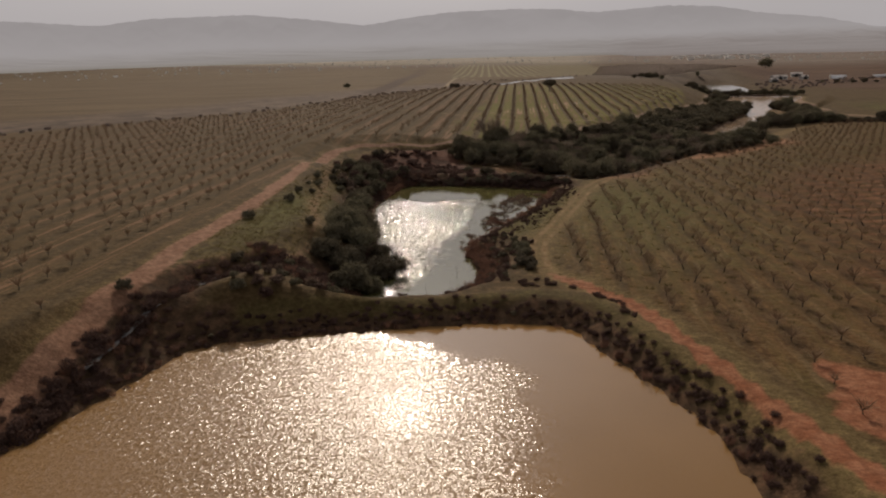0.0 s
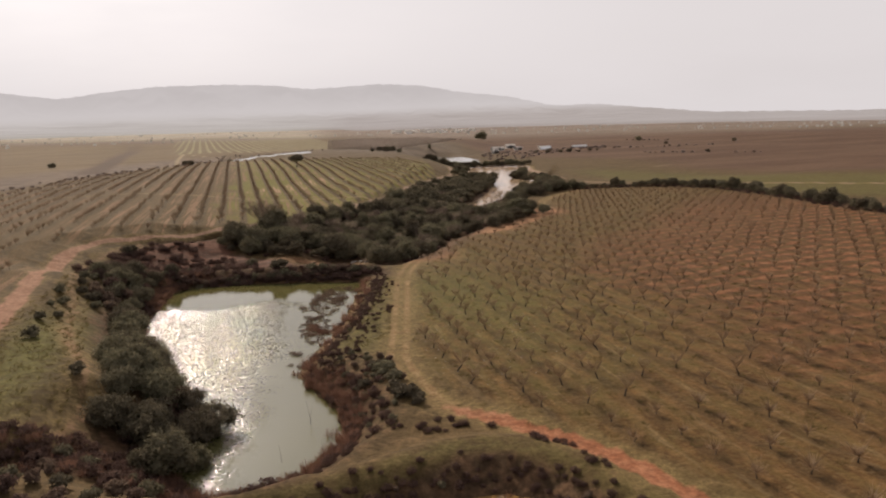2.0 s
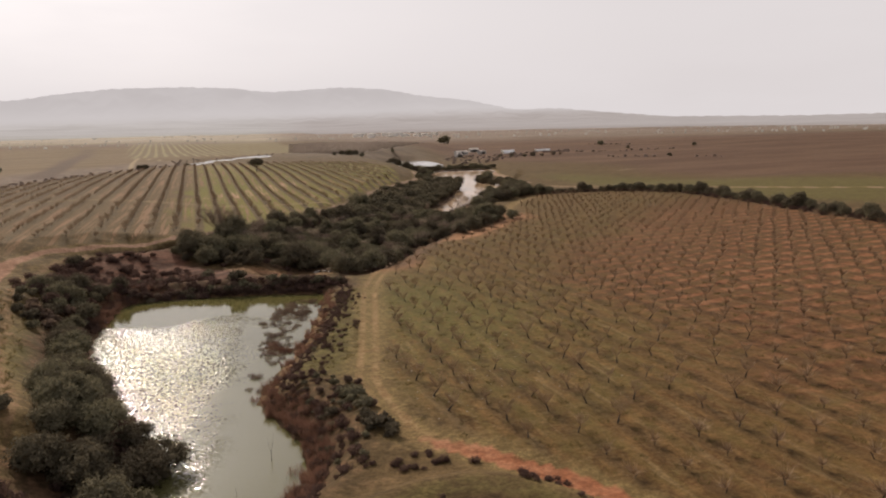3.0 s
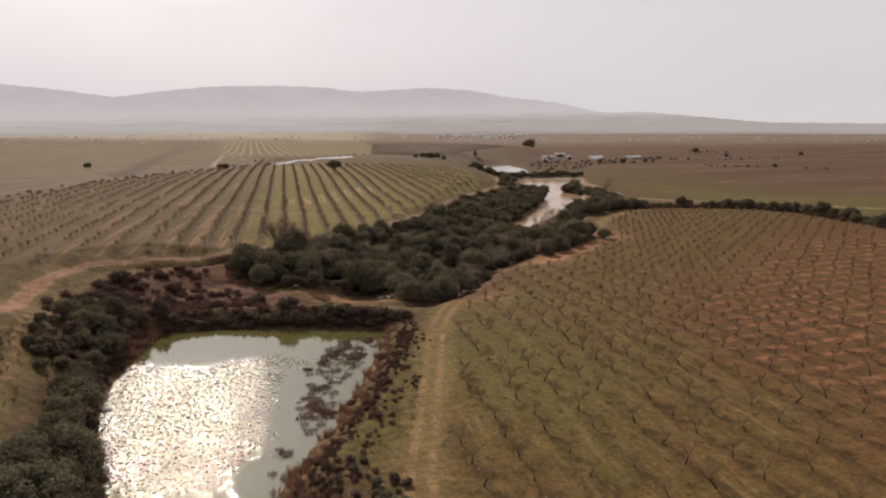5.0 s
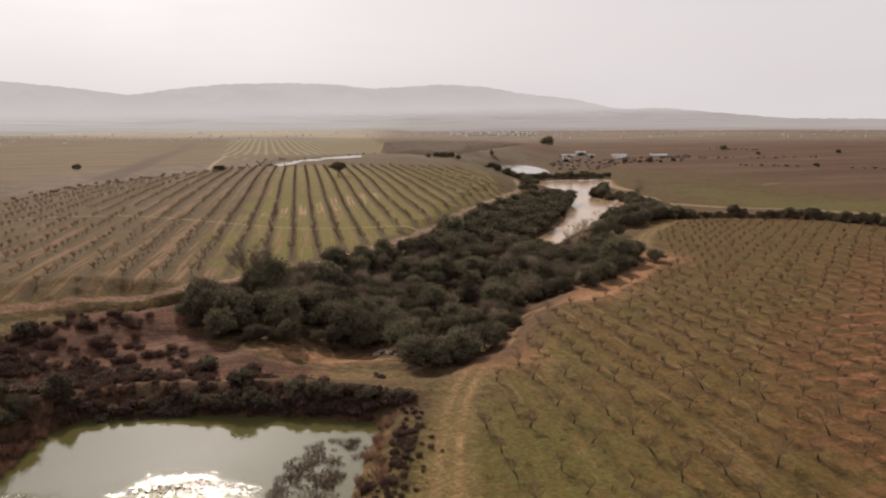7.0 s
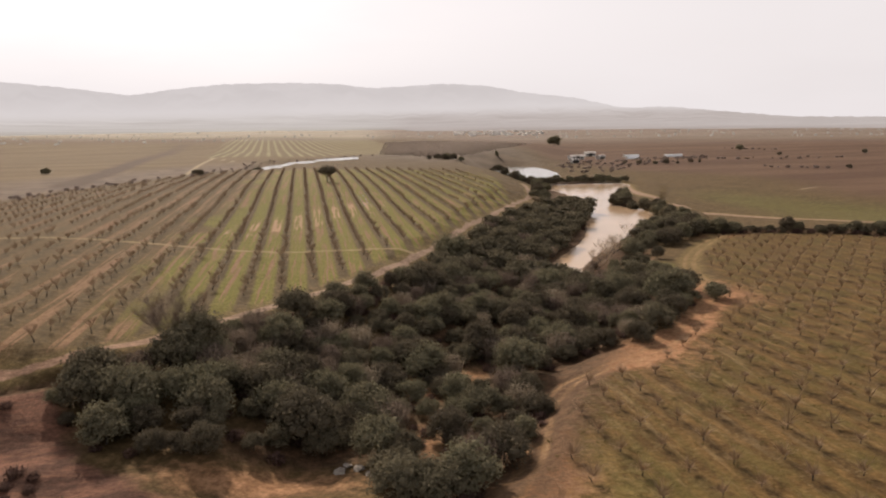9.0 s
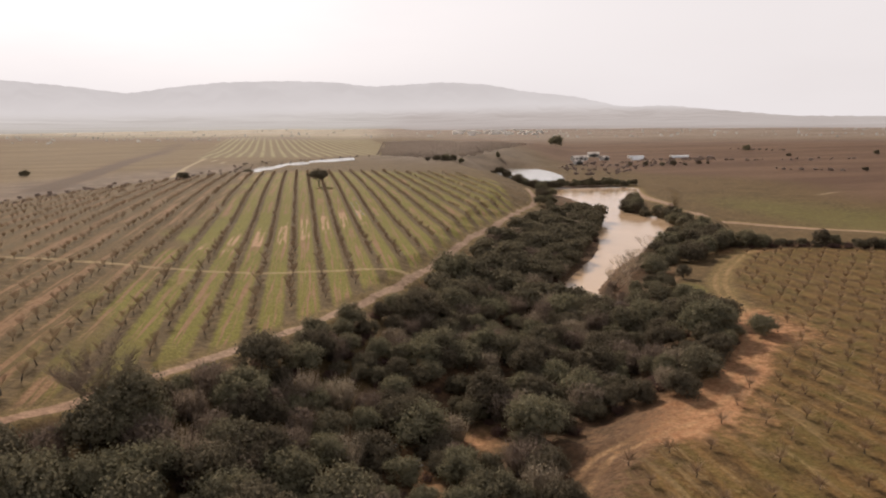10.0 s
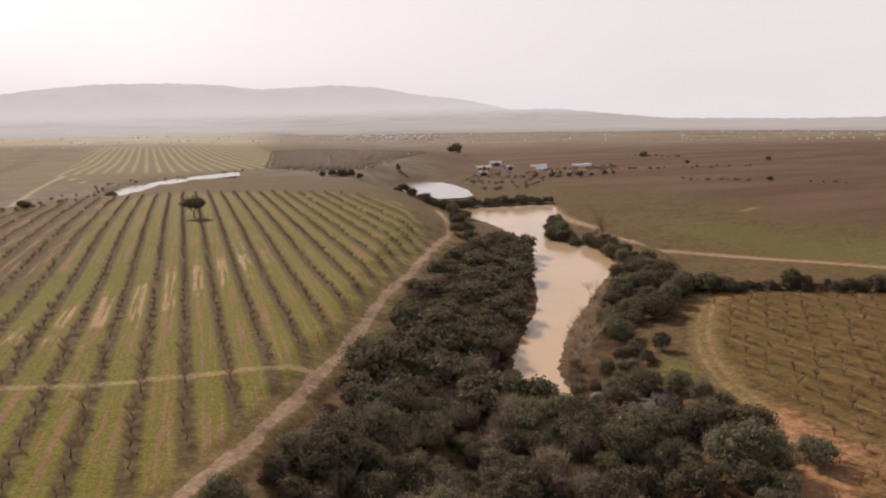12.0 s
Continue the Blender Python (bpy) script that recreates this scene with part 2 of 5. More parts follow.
PATH_DAM = ((-36.6, 30), (-36.6, 46), (-36.9, 56), (-36.4, 61.5), (-33.8, 67.6), (-30.2, 72.6), (-26.8, 77), (-27.2, 84), (-29, 92), (-32.4, 102), (-34.6, 114), (-37.4, 129), (-40.0, 146), (-39.2, 156.6), (-36.8, 162), (-33.6, 166.5))
DAM_CREST = ((-26, 60.5), (-19.7, 62.2), (-12.2, 63.6), (-4, 65.6), (0.4, 66.9), (4.5, 66), (7.6, 62), (11, 54), (14.6, 44.5), (17, 38.5), (19, 25))
DITCH = ((-24.5, 72.0), (-28.0, 70.8), (-31.3, 66.6), (-33.4, 61.0), (-34.0, 54.5), (-34.3, 48.0), (-34.0, 36.0), (-33.5, 20.0))
ROAD_FAR = ((137, 401), (124, 362), (121.5, 335), (118.5, 312), (123, 304), (130, 295), (137, 280), (144, 262), (158, 232), (196, 184), (260, 120))
HEDGE = ((92, 262), (100, 259), (110, 254), (121, 247), (130, 238), (133, 222), (130, 195), (122, 160), (117, 130), (114, 95))


def curve_points(points, step=1.0):
    """A smooth line through points, at even steps (Catmull-Rom)."""
    p = np.array(points, float)
    p = np.vstack([2 * p[0] - p[1], p, 2 * p[-1] - p[-2]])
    out = []
    for i in range(1, len(p) - 2):
        n = max(2, int(np.linalg.norm(p[i + 1] - p[i]) / step))
        t = np.linspace(0, 1, n, endpoint=False)[:, None]
        a, b, c, d = p[i - 1], p[i], p[i + 1], p[i + 2]
        out.append(0.5 * (2 * b + (c - a) * t + (2 * a - 5 * b + 4 * c - d) * t**2 + (3 * b - a - 3 * c + d) * t**3))
    out.append(p[-2:-1])
    return np.vstack(out)


def closed_curve(points, step=2.0):
    p = list(points)
    line = curve_points(p[-2:] + p + p[:2], step)
    a = np.argmin(((line - p[0]) ** 2).sum(1))
    b = len(line) - 1 - np.argmin(((line[::-1] - p[0]) ** 2).sum(1))
    return line[a:b]


def line_distance(x, y, line):
    """Distance to an open line, and how far along it (0 to 1) the nearest point lies."""
    best, along = np.full(np.shape(x), 1e9), np.zeros(np.shape(x))
    for i in range(len(line) - 1):
        a, d = line[i], line[i + 1] - line[i]
        t = np.clip(((x - a[0]) * d[0] + (y - a[1]) * d[1]) / max(1e-9, d @ d), 0, 1)
        r = np.hypot(x - a[0] - t * d[0], y - a[1] - t * d[1])
        near = r < best
        best, along = np.where(near, r, best), np.where(near, (i + t) / (len(line) - 1), along)
    return best, along


def inside(x, y, poly):
    odd = np.zeros(np.shape(x), bool)
    for (ax, ay), (bx, by) in zip(poly, np.roll(poly, -1, 0)):
        cut = (ay > y) != (by > y)
        odd ^= cut & (x < (bx - ax) * (y - ay) / (by - ay if by != ay else 1e-9) + ax)
    return odd


def signed(x, y, poly):
    """Distance to a closed outline, negative inside."""
    d, _ = line_distance(x, y, np.vstack([poly, poly[:1]]))
    return np.where(inside(x, y, poly), -d, d)


GULLY = np.array(((-31.0, 146.0), (-29.0, 156.0), (-22.0, 163.0), (-14.0, 166.0), (-4.0, 160.0), (4.0, 148.0), (-4.0, 146.0), (-20.0, 148.0)))
LINES = {name: curve_points(p, 4.0) for name, p in dict(l=TRACK_L, r=TRACK_R, dam=PATH_DAM, crest=DAM_CREST, far=ROAD_FAR, hedge=HEDGE).items()}
SHORES = [(closed_curve(p, 3.0), z) for p, z in PONDS]


def wobble(x, y, size, seed=0.0):
    """Soft unevenness between about -1 and 1."""
    a = np.sin(x / size * 1.7 + 1.3 * np.sin(y / size * 1.1 + seed) + seed)
    b = np.sin(y / size * 2.1 + 1.7 * np.sin(x / size * 0.9 - seed) + 2 * seed)
    c = np.sin((x + y) / size * 3.3 + 2.0 * np.sin((x - y) / size * 1.9 + seed))
    return (a + b + 0.6 * c) / 2.6


def base_land(x, y):
    left = (1.2 + 4.2 * smooth(-2, 48, -x) * (1 - 0.7 * smooth(250, 480, y))
            + 1.5 * smooth(280, 350, y) * (1 - smooth(380, 480, y)) * smooth(-60, 0, -np.abs(x)) - 6 * smooth(480, 900, y))
    right = 1.2 - 0.035 * (np.minimum(y, 255) - 70) + 0.02 * (np.clip(x, -20, 120) - 20)
    far = smooth(250, 300, y)
    right = right * (1 - far) + (-6.0 - 2.5 * smooth(300, 800, y)) * far
    m = smooth(-18, 18, x - np.interp(y, STREAM_Y, STREAM_X))
    return left * (1 - m) + right * m


def height(x, y):
    x, y = np.asarray(x, float), np.asarray(y, float)
    z = base_land(x, y)
    near = (np.abs(x) < 400) & (y < 700)
    z = z + np.where(near, 0.10 * wobble(x, y, 9.0, 0.4) + 0.04 * wobble(x, y, 2.3, 1.9), 1.2 * wobble(x, y, 260, 0.8))
    z = z - 55 * np.clip(x / 4700, -0.2, 1) * smooth(400, 2500, np.hypot(x, y))
    # the wooded gully below the second dam
    s = x - np.interp(y, STREAM_Y, STREAM_X)
    floor = np.interp(y, (138, 146, 165, 200, 225, 420, 520), (-1.0, -2.2, -3.8, -5.0, -5.9, -6.4, -7.5))
    bed = floor + np.maximum(0, np.abs(s) - 9) * 0.28 + 0.35 * wobble(x, y, 4.0, 2.2)
    m = smooth(141, 147, y) * (1 - smooth(500, 560, y))
    z = np.where(m > 0, np.minimum(z, bed * m + z * (1 - m)), z)
    gd = signed(x, y, GULLY)
    z = np.minimum(z, -0.9 + 0.3 * np.maximum(0, gd) + 0.3 * wobble(x, y, 3.2, 5.2))
    # dams
    d, _ = line_distance(x, y, LINES["crest"])
    z = np.maximum(z, 1.6 - 0.55 * np.maximum(0, d - 1.6))
    d, _ = line_distance(x, y, np.array(((-27.0, 146.0), (-22.0, 144.5), (-11.0, 142.0), (-2.0, 140.8), (7.0, 139.0))))
    z = np.maximum(z, -0.55 - 0.6 * np.maximum(0, d - 1.1))
    # tracks are worn in a little
    for key, w in (("l", 1.7), ("r", 1.5), ("far", 2.0)):
        d, _ = line_distance(x, y, LINES[key])
        z = z - 0.12 * (1 - smooth(w * 0.6, w * 1.3, d))
    # the ditch that leads round the first dam
    d, _ = line_distance(x, y, np.array(DITCH))
    z = z - 1.3 * (1 - smooth(0.8, 3.0, d + 0.4 * wobble(x, y, 3.0, 1.2)))
    # a ditch beside the left track
    d, _ = line_distance(x, y, LINES["l"])
    side = x > np.interp(y, LINES["l"][:, 1], LINES["l"][:, 0])
    z = z - 0.6 * side * smooth(1.3, 2.3, d) * (1 - smooth(2.7, 3.9, d)) * smooth(160, 172, y) * (1 - smooth(226, 236, y))
    # ponds
    for shore, level in SHORES:
        d = signed(x, y, shore) + 0.35 * wobble(x, y, 2.6, 3.1) + 0.2 * wobble(x, y, 1.1, 0.7)
        bank = level + 0.10 + np.where(d < 1.2, 0.35 * d, 0.42 + (0.40 if level < -5 else 0.62) * (d - 1.2))
        low = np.where(d < 14, level + 0.05 + 0.08 * np.clip(d, 0, 8), -99.0) if level < -5 else -99.0
        z = np.where(d > 0, np.maximum(np.minimum(z, np.maximum(bank, level + 0.05)), low), level - np.minimum(1.6, 0.12 - 0.5 * d))
    return z


def spread(lo, hi, step, ends):
    """Even steps from lo to hi, then ever wider ones out to the ends."""
    core = list(np.arange(lo, hi + step / 2, step))
    for sign, end in ((-1, ends[0]), (1, ends[1])):
        v, s, out = (core[0] if sign < 0 else core[-1]), step, []
        while abs(v - end) > s:
            s *= 1.13
            v += sign * s
            out.append(v)
        out.append(end)
        core = out[::-1] + core if sign < 0 else core + out
    return np.array(core)


def grid_mesh(name, xs, ys, z):
    nx, ny = len(xs), len(ys)
    gx, gy = np.meshgrid(xs, ys)
    co = np.stack([gx, gy, z], -1).reshape(-1, 3)
    i = np.arange(nx * ny).reshape(ny, nx)
    quads = np.stack([i[:-1, :-1], i[:-1, 1:], i[1:, 1:], i[1:, :-1]], -1).reshape(-1, 4)
    return raw_mesh(name, co, quads)


def raw_mesh(name, co, faces, shade=True):
    """A mesh from arrays: corners, and faces all of one size."""
    me = bpy.data.meshes.new(name)
    co, faces = np.asarray(co, np.float32), np.asarray(faces, np.int32)
    me.vertices.add(len(co))
    me.vertices.foreach_set("co", co.ravel())
    me.loops.add(faces.size)
    me.loops.foreach_set("vertex_index", faces.ravel())
    me.polygons.add(len(faces))
    me.polygons.foreach_set("loop_start", np.arange(len(faces), dtype=np.int32) * faces.shape[1])
    me.polygons.foreach_set("use_smooth", np.full(len(faces), shade))
    me.update(calc_edges=True)
    return me


gx = spread(-72, 140, 0.85, (-4700, 4700))
gy = spread(18, 335, 0.85, (-500, 4700))
GX, GY = np.meshgrid(gx, gy)
GZ = height(GX, GY)
ground_mesh = grid_mesh("ground", gx, gy, GZ)
ground = tagged(new("ground", ground_mesh), "rolling farmland of dry grass, red soil and worn tracks", "ground", "", "structure")

# land cover
dl, _ = line_distance(GX, GY, LINES["l"])
dr, _ = line_distance(GX, GY, LINES["r"])
dd, _ = line_distance(GX, GY, LINES["dam"])
dc, _ = line_distance(GX, GY, LINES["crest"])
df, _ = line_distance(GX, GY, LINES["far"])
shore = [signed(GX, GY, s) for s, _ in SHORES]
stream_side = GX - np.interp(GY, STREAM_Y, STREAM_X)
wob = wobble(GX, GY, 3.0, 0.3)
along_l = np.array(LINES["l"])
left_of_track = GX < np.interp(GY, along_l[:, 1], along_l[:, 0])
hedge_line = np.array(LINES["hedge"])
d_hedge, _ = line_distance(GX, GY, hedge_line)
FIELD_R = closed_curve(((8, 70), (13, 60), (20, 40), (30, 20), (70, 10), (112, 60), (116, 130), (120, 160), (128, 195), (130, 222), (127, 236), (118, 247), (104, 255), (96, 255), (82, 238), (74, 224), (69, 208), (61, 196), (50, 184), (39, 174), (30, 171), (26, 165), (22, 155), (16, 144), (11, 131), (8, 118), (4.5, 101), (2.5, 90), (3, 80)), 4.0)
d_field_r = signed(GX, GY, FIELD_R)
FIELD_L = closed_curve(((-40, 40), (-41, 60), (-41.5, 90), (-44, 122), (-46.5, 142), (-47, 154), (-44, 165), (-36, 171.5), (-24, 177.5), (-17, 182.5), (-11.5, 189.5), (-3.5, 199.5), (5, 209.5), (10.4, 217.5), (16, 228), (25.6, 246.5), (36, 270), (43.5, 284), (52.5, 302.5), (62, 324), (70, 380), (60, 420), (30, 440), (0, 450), (-24, 440), (-52, 400), (-72, 345), (-82, 302), (-92, 252), (-150, 188), (-205, 140), (-200, 40)), 4.0)
d_field_l = signed(GX, GY, FIELD_L)


def cover(name, value):
    a = ground_mesh.attributes.new(name, "FLOAT", "POINT")
    a.data.foreach_set("value", np.clip(value, 0, 1).astype(np.float32).ravel())


cover("orchard_left", 1 - smooth(0.0, 2.6, d_field_l + 0.6 * wob))
cover("orchard_right", 1 - smooth(-2.5, 1.0, d_field_r + 0.6 * wob))
cover("track", np.maximum.reduce([1 - smooth(0.7 - 0.3 * smooth(150, 175, GY), 1.7 - 0.55 * smooth(150, 175, GY), dl + 0.3 * wob), (1 - smooth(0.5, 1.3, dr + 0.3 * wob)) * (1 - smooth(72, 80, GY)), 0.7 * (1 - smooth(1.2, 2.6, df)),
                                 0.42 * (1 - smooth(0.5, 1.4, dd + 0.3 * wob)), (1 - smooth(1.4, 4.0, np.hypot(GX - 23, (GY - 45) / 2.6) + 1.6 * wob)) * smooth(14, 20, GX)]))
cover("red_track", np.maximum(0.5 * (1 - smooth(150, 200, GY)) * (GX < -5), (1 - smooth(70, 90, GY)) * (GX >= -5)))
cover("wheel", np.minimum(1, dr / 10))
cover("wheel_zone", smooth(70, 78, GY) * (1 - smooth(3, 6, dr)))
bare = np.exp(-(((GX - 40) / 8) ** 2 + ((GY - 178) / 6) ** 2)) + np.exp(-(((GX - 64) / 6) ** 2 + ((GY - 202) / 9) ** 2)) + np.exp(-(((GX - 20) / 5) ** 2 + ((GY - 152) / 7) ** 2)) + 0.7 * np.exp(-(((GX - 96) / 7) ** 2 + ((GY - 255) / 4) ** 2)) + 0.9 * np.exp(-(((GX - 215) / 40) ** 2 + ((GY - 640) / 28) ** 2))
RED_EARTH = np.array(((43.0, 135.0), (38.0, 112.0), (33.0, 94.0), (29.0, 80.0), (33.0, 66.0), (60.0, 40.0), (130.0, 50.0), (132.0, 215.0), (112.0, 206.0), (94.0, 186.0), (78.0, 168.0), (58.0, 146.0)))
red = 1 - smooth(-9.0, 7.0, signed(GX, GY, RED_EARTH) + 6 * wobble(GX, GY, 14, 4.1) + 2.5 * wobble(GX, GY, 4, 1.7))
cover("soil", np.maximum(0.85 * red, 0.4 * np.exp(-(((GX - 25) / 16) ** 2 + ((GY - 62) / 14) ** 2))))
cover("lit_beds", (red * (0.6 + 0.4 * smooth(30, 62, GX - 0.15 * (GY - 120)))) * (0.5 + 0.5 * smooth(84, 104, GY)) * (1 - smooth(170, 200, GY)))
bank_1 = (1 - smooth(2.5, 5.5, shore[0] + 0.5 * wob))
east = smooth(-12, -8, GX) * smooth(90, 96, GY) * (1 - smooth(131, 135, GY))
bank_2 = (1 - smooth(3.0, 9.0, shore[1] + 0.8 * wob)) * (1 - east) * (1 - 0.45 * smooth(-10, -6, GX) * (1 - smooth(92, 98, GY)) * smooth(1.5, 3.0, shore[1]))
sandy = (1 - smooth(1.2, 2.6, shore[1] + 0.5 * wob)) * east
margin = (1 - smooth(1.2, 3.8, dr + 0.9 * wob)) * smooth(141, 150, GY) * (1 - smooth(204, 214, GY))
clearing = np.exp(-(((GX - 14.5) / 2.2) ** 2 + ((GY - 175) / 7) ** 2)) + np.exp(-(((GX - 21) / 3) ** 2 + ((GY - 180) / 2.5) ** 2)) + np.exp(-(((GX - 12) / 3) ** 2 + ((GY - 162) / 4) ** 2))
foot = 0.75 * np.exp(-(((GX + 1) / 9) ** 2 + ((GY - 156) / 3.0) ** 2)) + 0.7 * clearing
cover("bare", 0.9 * bare + foot + 0.9 * margin + 0.3 * sandy + 0.8 * np.exp(-(((GX + 35.8) / 1.3) ** 2 + ((GY - 60) / 3.0) ** 2)) + 0.6 * (1 - smooth(0.3, 1.0, dd + 0.4 * wob)) * smooth(85, 92, GY) * (1 - smooth(108, 114, GY)))
HOLLOW = np.array(((-39.0, 138.0), (-39.5, 147.0), (-37.5, 153.0), (-36.5, 160.0), (-30.0, 168.5), (-20.0, 171.5), (-15.0, 160.0), (-6.0, 153.0), (6.0, 147.0), (7.0, 142.0), (-20.0, 145.5)))
cover("hollow", 1 - smooth(-2.0, 1.5, signed(GX, GY, HOLLOW) + wob))
cover("straw", np.maximum.reduce([0.62 * (1 - smooth(1.4, 3.4, dr + 0.6 * wob)) * (1 - 0.9 * margin), 0.55 * (1 - smooth(1.2, 2.8, dl + 0.6 * wob)), 0.5 * (1 - smooth(1.0, 2.4, dd)), 0.75 * np.exp(-(((GX - 1) / 8) ** 2 + ((GY - 147.5) / 3.5) ** 2)), 0.8 * (1 - smooth(0.5, 1.3, line_distance(GX, GY, np.array(((-27.0, 146.0), (-22.0, 144.5), (-11.0, 142.0), (-2.0, 140.8), (7.0, 139.0))))[0])), 0.8 * (1 - smooth(1.5, 4.5, df))]))
wood = (1 - smooth(12, 22, np.abs(stream_side))) * np.where(GX > 8, smooth(142, 150, GY), smooth(157, 161, GY)) * (1 - smooth(420, 460, GY)) * (1 - np.clip(clearing, 0, 0.9))
# dark strip painted for the shade in the track-side ditch, in brush colour
ditch = smooth(1.5, 2.2, dl) * (1 - smooth(2.9, 3.8, dl)) * (1 - left_of_track) * smooth(160, 172, GY) * (1 - smooth(226, 236, GY))
d_ditch, _ = line_distance(GX, GY, np.array(DITCH))
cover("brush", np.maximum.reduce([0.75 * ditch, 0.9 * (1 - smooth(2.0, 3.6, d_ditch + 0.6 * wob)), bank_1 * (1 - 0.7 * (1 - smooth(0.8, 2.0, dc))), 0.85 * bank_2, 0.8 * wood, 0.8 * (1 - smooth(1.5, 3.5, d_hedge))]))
cover("green", np.maximum.reduce([np.exp(-(((GX - 65) / 5) ** 2 + ((GY - 226) / 6) ** 2)), (1 - smooth(0.6, 2.4, dc + 0.3 * wob)) * 0.38, 0.5 * np.exp(-(((GX - 15) / 15) ** 2 + ((GY - 116) / 34) ** 2)), 0.42 * np.exp(-(((GX - 24) / 8) ** 2 + ((GY - 150) / 14) ** 2)), 0.62 * np.exp(-(((GX + 33) / 5) ** 2 + ((GY - 95) / 34) ** 2)), 0.45 * east * smooth(2.5, 4.0, shore[1]) * (1 - smooth(9, 13, shore[1])),
                                   0.5 * (1 - smooth(28, 78, df + 8 * wobble(GX, GY, 30, 1.4))) * smooth(122, 150, GX) * (1 - smooth(330, 400, GY))]))
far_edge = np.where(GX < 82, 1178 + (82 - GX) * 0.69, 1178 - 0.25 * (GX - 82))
strip, _ = line_distance(GX, GY, np.array(((-84.0, 372.0), (-90.0, 414.0), (-98.0, 500.0), (-160.0, 1010.0))))
brown = np.maximum(smooth(40, 110, df) * smooth(140, 200, GX) * (1 - smooth(900, 1300, np.hypot(GX, GY))), 0)
WEST = np.array(((-24.0, 470.0), (-40, 444), (-58, 400), (-77, 345), (-86, 302), (-97, 255), (-153, 192), (-215, 140), (-700, 100), (-1000, 1700), (-160, 1345), (60, 1130), (40, 600), (0, 575)))
west = 1 - smooth(-2, 3, signed(GX, GY, WEST))
cover("west_field", west)
cover("west_edge", smooth(-330, -120, GY - far_edge + 20 * wobble(GX, GY, 90, 0.5)))
cover("west_scrub", (1 - smooth(30, 85, d_field_l + 9 * wobble(GX, GY, 22, 2.5))) * smooth(-2, 4, d_field_l))
far_path = np.minimum(line_distance(GX, GY, np.array(((-52.0, 415.0), (-58.0, 480.0), (-63.0, 564.0), (-86.0, 760.0), (-106.0, 930.0))))[0], line_distance(GX, GY, np.array(((-69.0, 600.0), (-45.0, 525.0))))[0])
far_path = np.minimum(far_path, line_distance(GX, GY, np.array(((186.0, 351.0), (256.0, 399.0), (330.0, 450.0))))[0])
cover("far_path", 0.6 * (1 - smooth(0.6, 2.6, far_path)) * (1 - 0.4 * smooth(560, 700, GY)))
cover("plough", brown)
cover("strip", 1 - smooth(3, 9, strip))
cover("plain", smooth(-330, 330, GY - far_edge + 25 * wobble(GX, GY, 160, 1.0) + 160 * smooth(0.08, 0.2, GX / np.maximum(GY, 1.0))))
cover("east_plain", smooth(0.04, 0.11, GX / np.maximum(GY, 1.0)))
cover("heath", np.exp(-(((GX - 95 - (GY - 620) * 0.12) / 75) ** 2 + ((GY - 640) / 190) ** 2)))
cover("ruts", np.exp(-(((GX - 3) / 22) ** 2 + ((GY - 277 - 1.25 * GX) / 19) ** 2)))
cover("cross", 0.62 * (1 - smooth(0.5, 1.4, np.abs(GY - 235.5 + (GX + 12) * 0.09))) * (GX > -70) * (GX < 22))
cover("lush", smooth(-34, -6, GX) * (0.6 + 0.4 * smooth(190, 215, GY)))
cover("far_rows", smooth(-78, -71, GX + 0.1 * (GY - 635)) * (1 - smooth(70, 80, GX)) * smooth(585, 600, GY) * (1 - smooth(-120, -60, GY - far_edge)))

g = Nodes("farmland", 0.95)
g.bsdf.inputs["Specular IOR Level"].default_value = 0.1
patch, fine, grain = g.noise(0.11, 5), g.noise(0.9, 5), g.noise(5.0, 4)
col = g.mix(g.ramp(patch, 0.35, 0.65), (0.066, 0.044, 0.019), (0.092, 0.061, 0.027))
col = g.mix(g.ramp(fine, 0.42, 0.66), col, (0.118, 0.078, 0.036))
# left orchard: bare tree lines, green lanes with worn ruts
across = g.math("DIVIDE", g.math("ADD", g.axis(-1.5)[0], 1.128), 4.7)
lane = g.math("PINGPONG", g.math("ADD", across, g.math("MULTIPLY", g.math("SUBTRACT", fine, 0.5), 0.16)), 0.5)
lush = g.ramp(g.math("ADD", g.attr("lush"), g.math("MULTIPLY", g.math("SUBTRACT", g.noise(0.05, 3), 0.5), 1.2)), 0.27, 0.70)
green = g.mix(g.ramp(grain, 0.35, 0.7), (0.103, 0.097, 0.015), (0.160, 0.137, 0.028))
dryg = g.mix(g.ramp(grain, 0.35, 0.7), (0.084, 0.054, 0.022), (0.120, 0.080, 0.034))
lanecol = g.mix(lush, dryg, green)
streak = g.noise(0.9, 3, 0.6, (1.6, 0.05, 1.0))
ruts = g.math("MULTIPLY", g.ramp(streak, 0.47, 0.59), g.ramp(g.noise(0.03, 2), 0.36, 0.50))
lanecol = g.mix(g.math("MULTIPLY", ruts, g.ramp(lane, 0.22, 0.34)), lanecol, (0.195, 0.113, 0.062))
wet = g.math("MULTIPLY", g.ramp(streak, 0.44, 0.54), g.ramp(g.math("ADD", g.attr("ruts"), g.math("MULTIPLY", g.math("SUBTRACT", g.noise(0.16, 3), 0.5), 1.2)), 0.45, 0.7))
lanecol = g.mix(g.math("MULTIPLY", wet, g.ramp(lane, 0.25, 0.36)), lanecol, (0.30, 0.190, 0.115))
treeline = g.mix(g.ramp(fine, 0.4, 0.7), (0.074, 0.050, 0.022), (0.118, 0.080, 0.037))
orch = g.mix(g.ramp(lane, 0.12, 0.26), treeline, lanecol)
col = g.mix(g.attr("orchard_left"), col, orch)
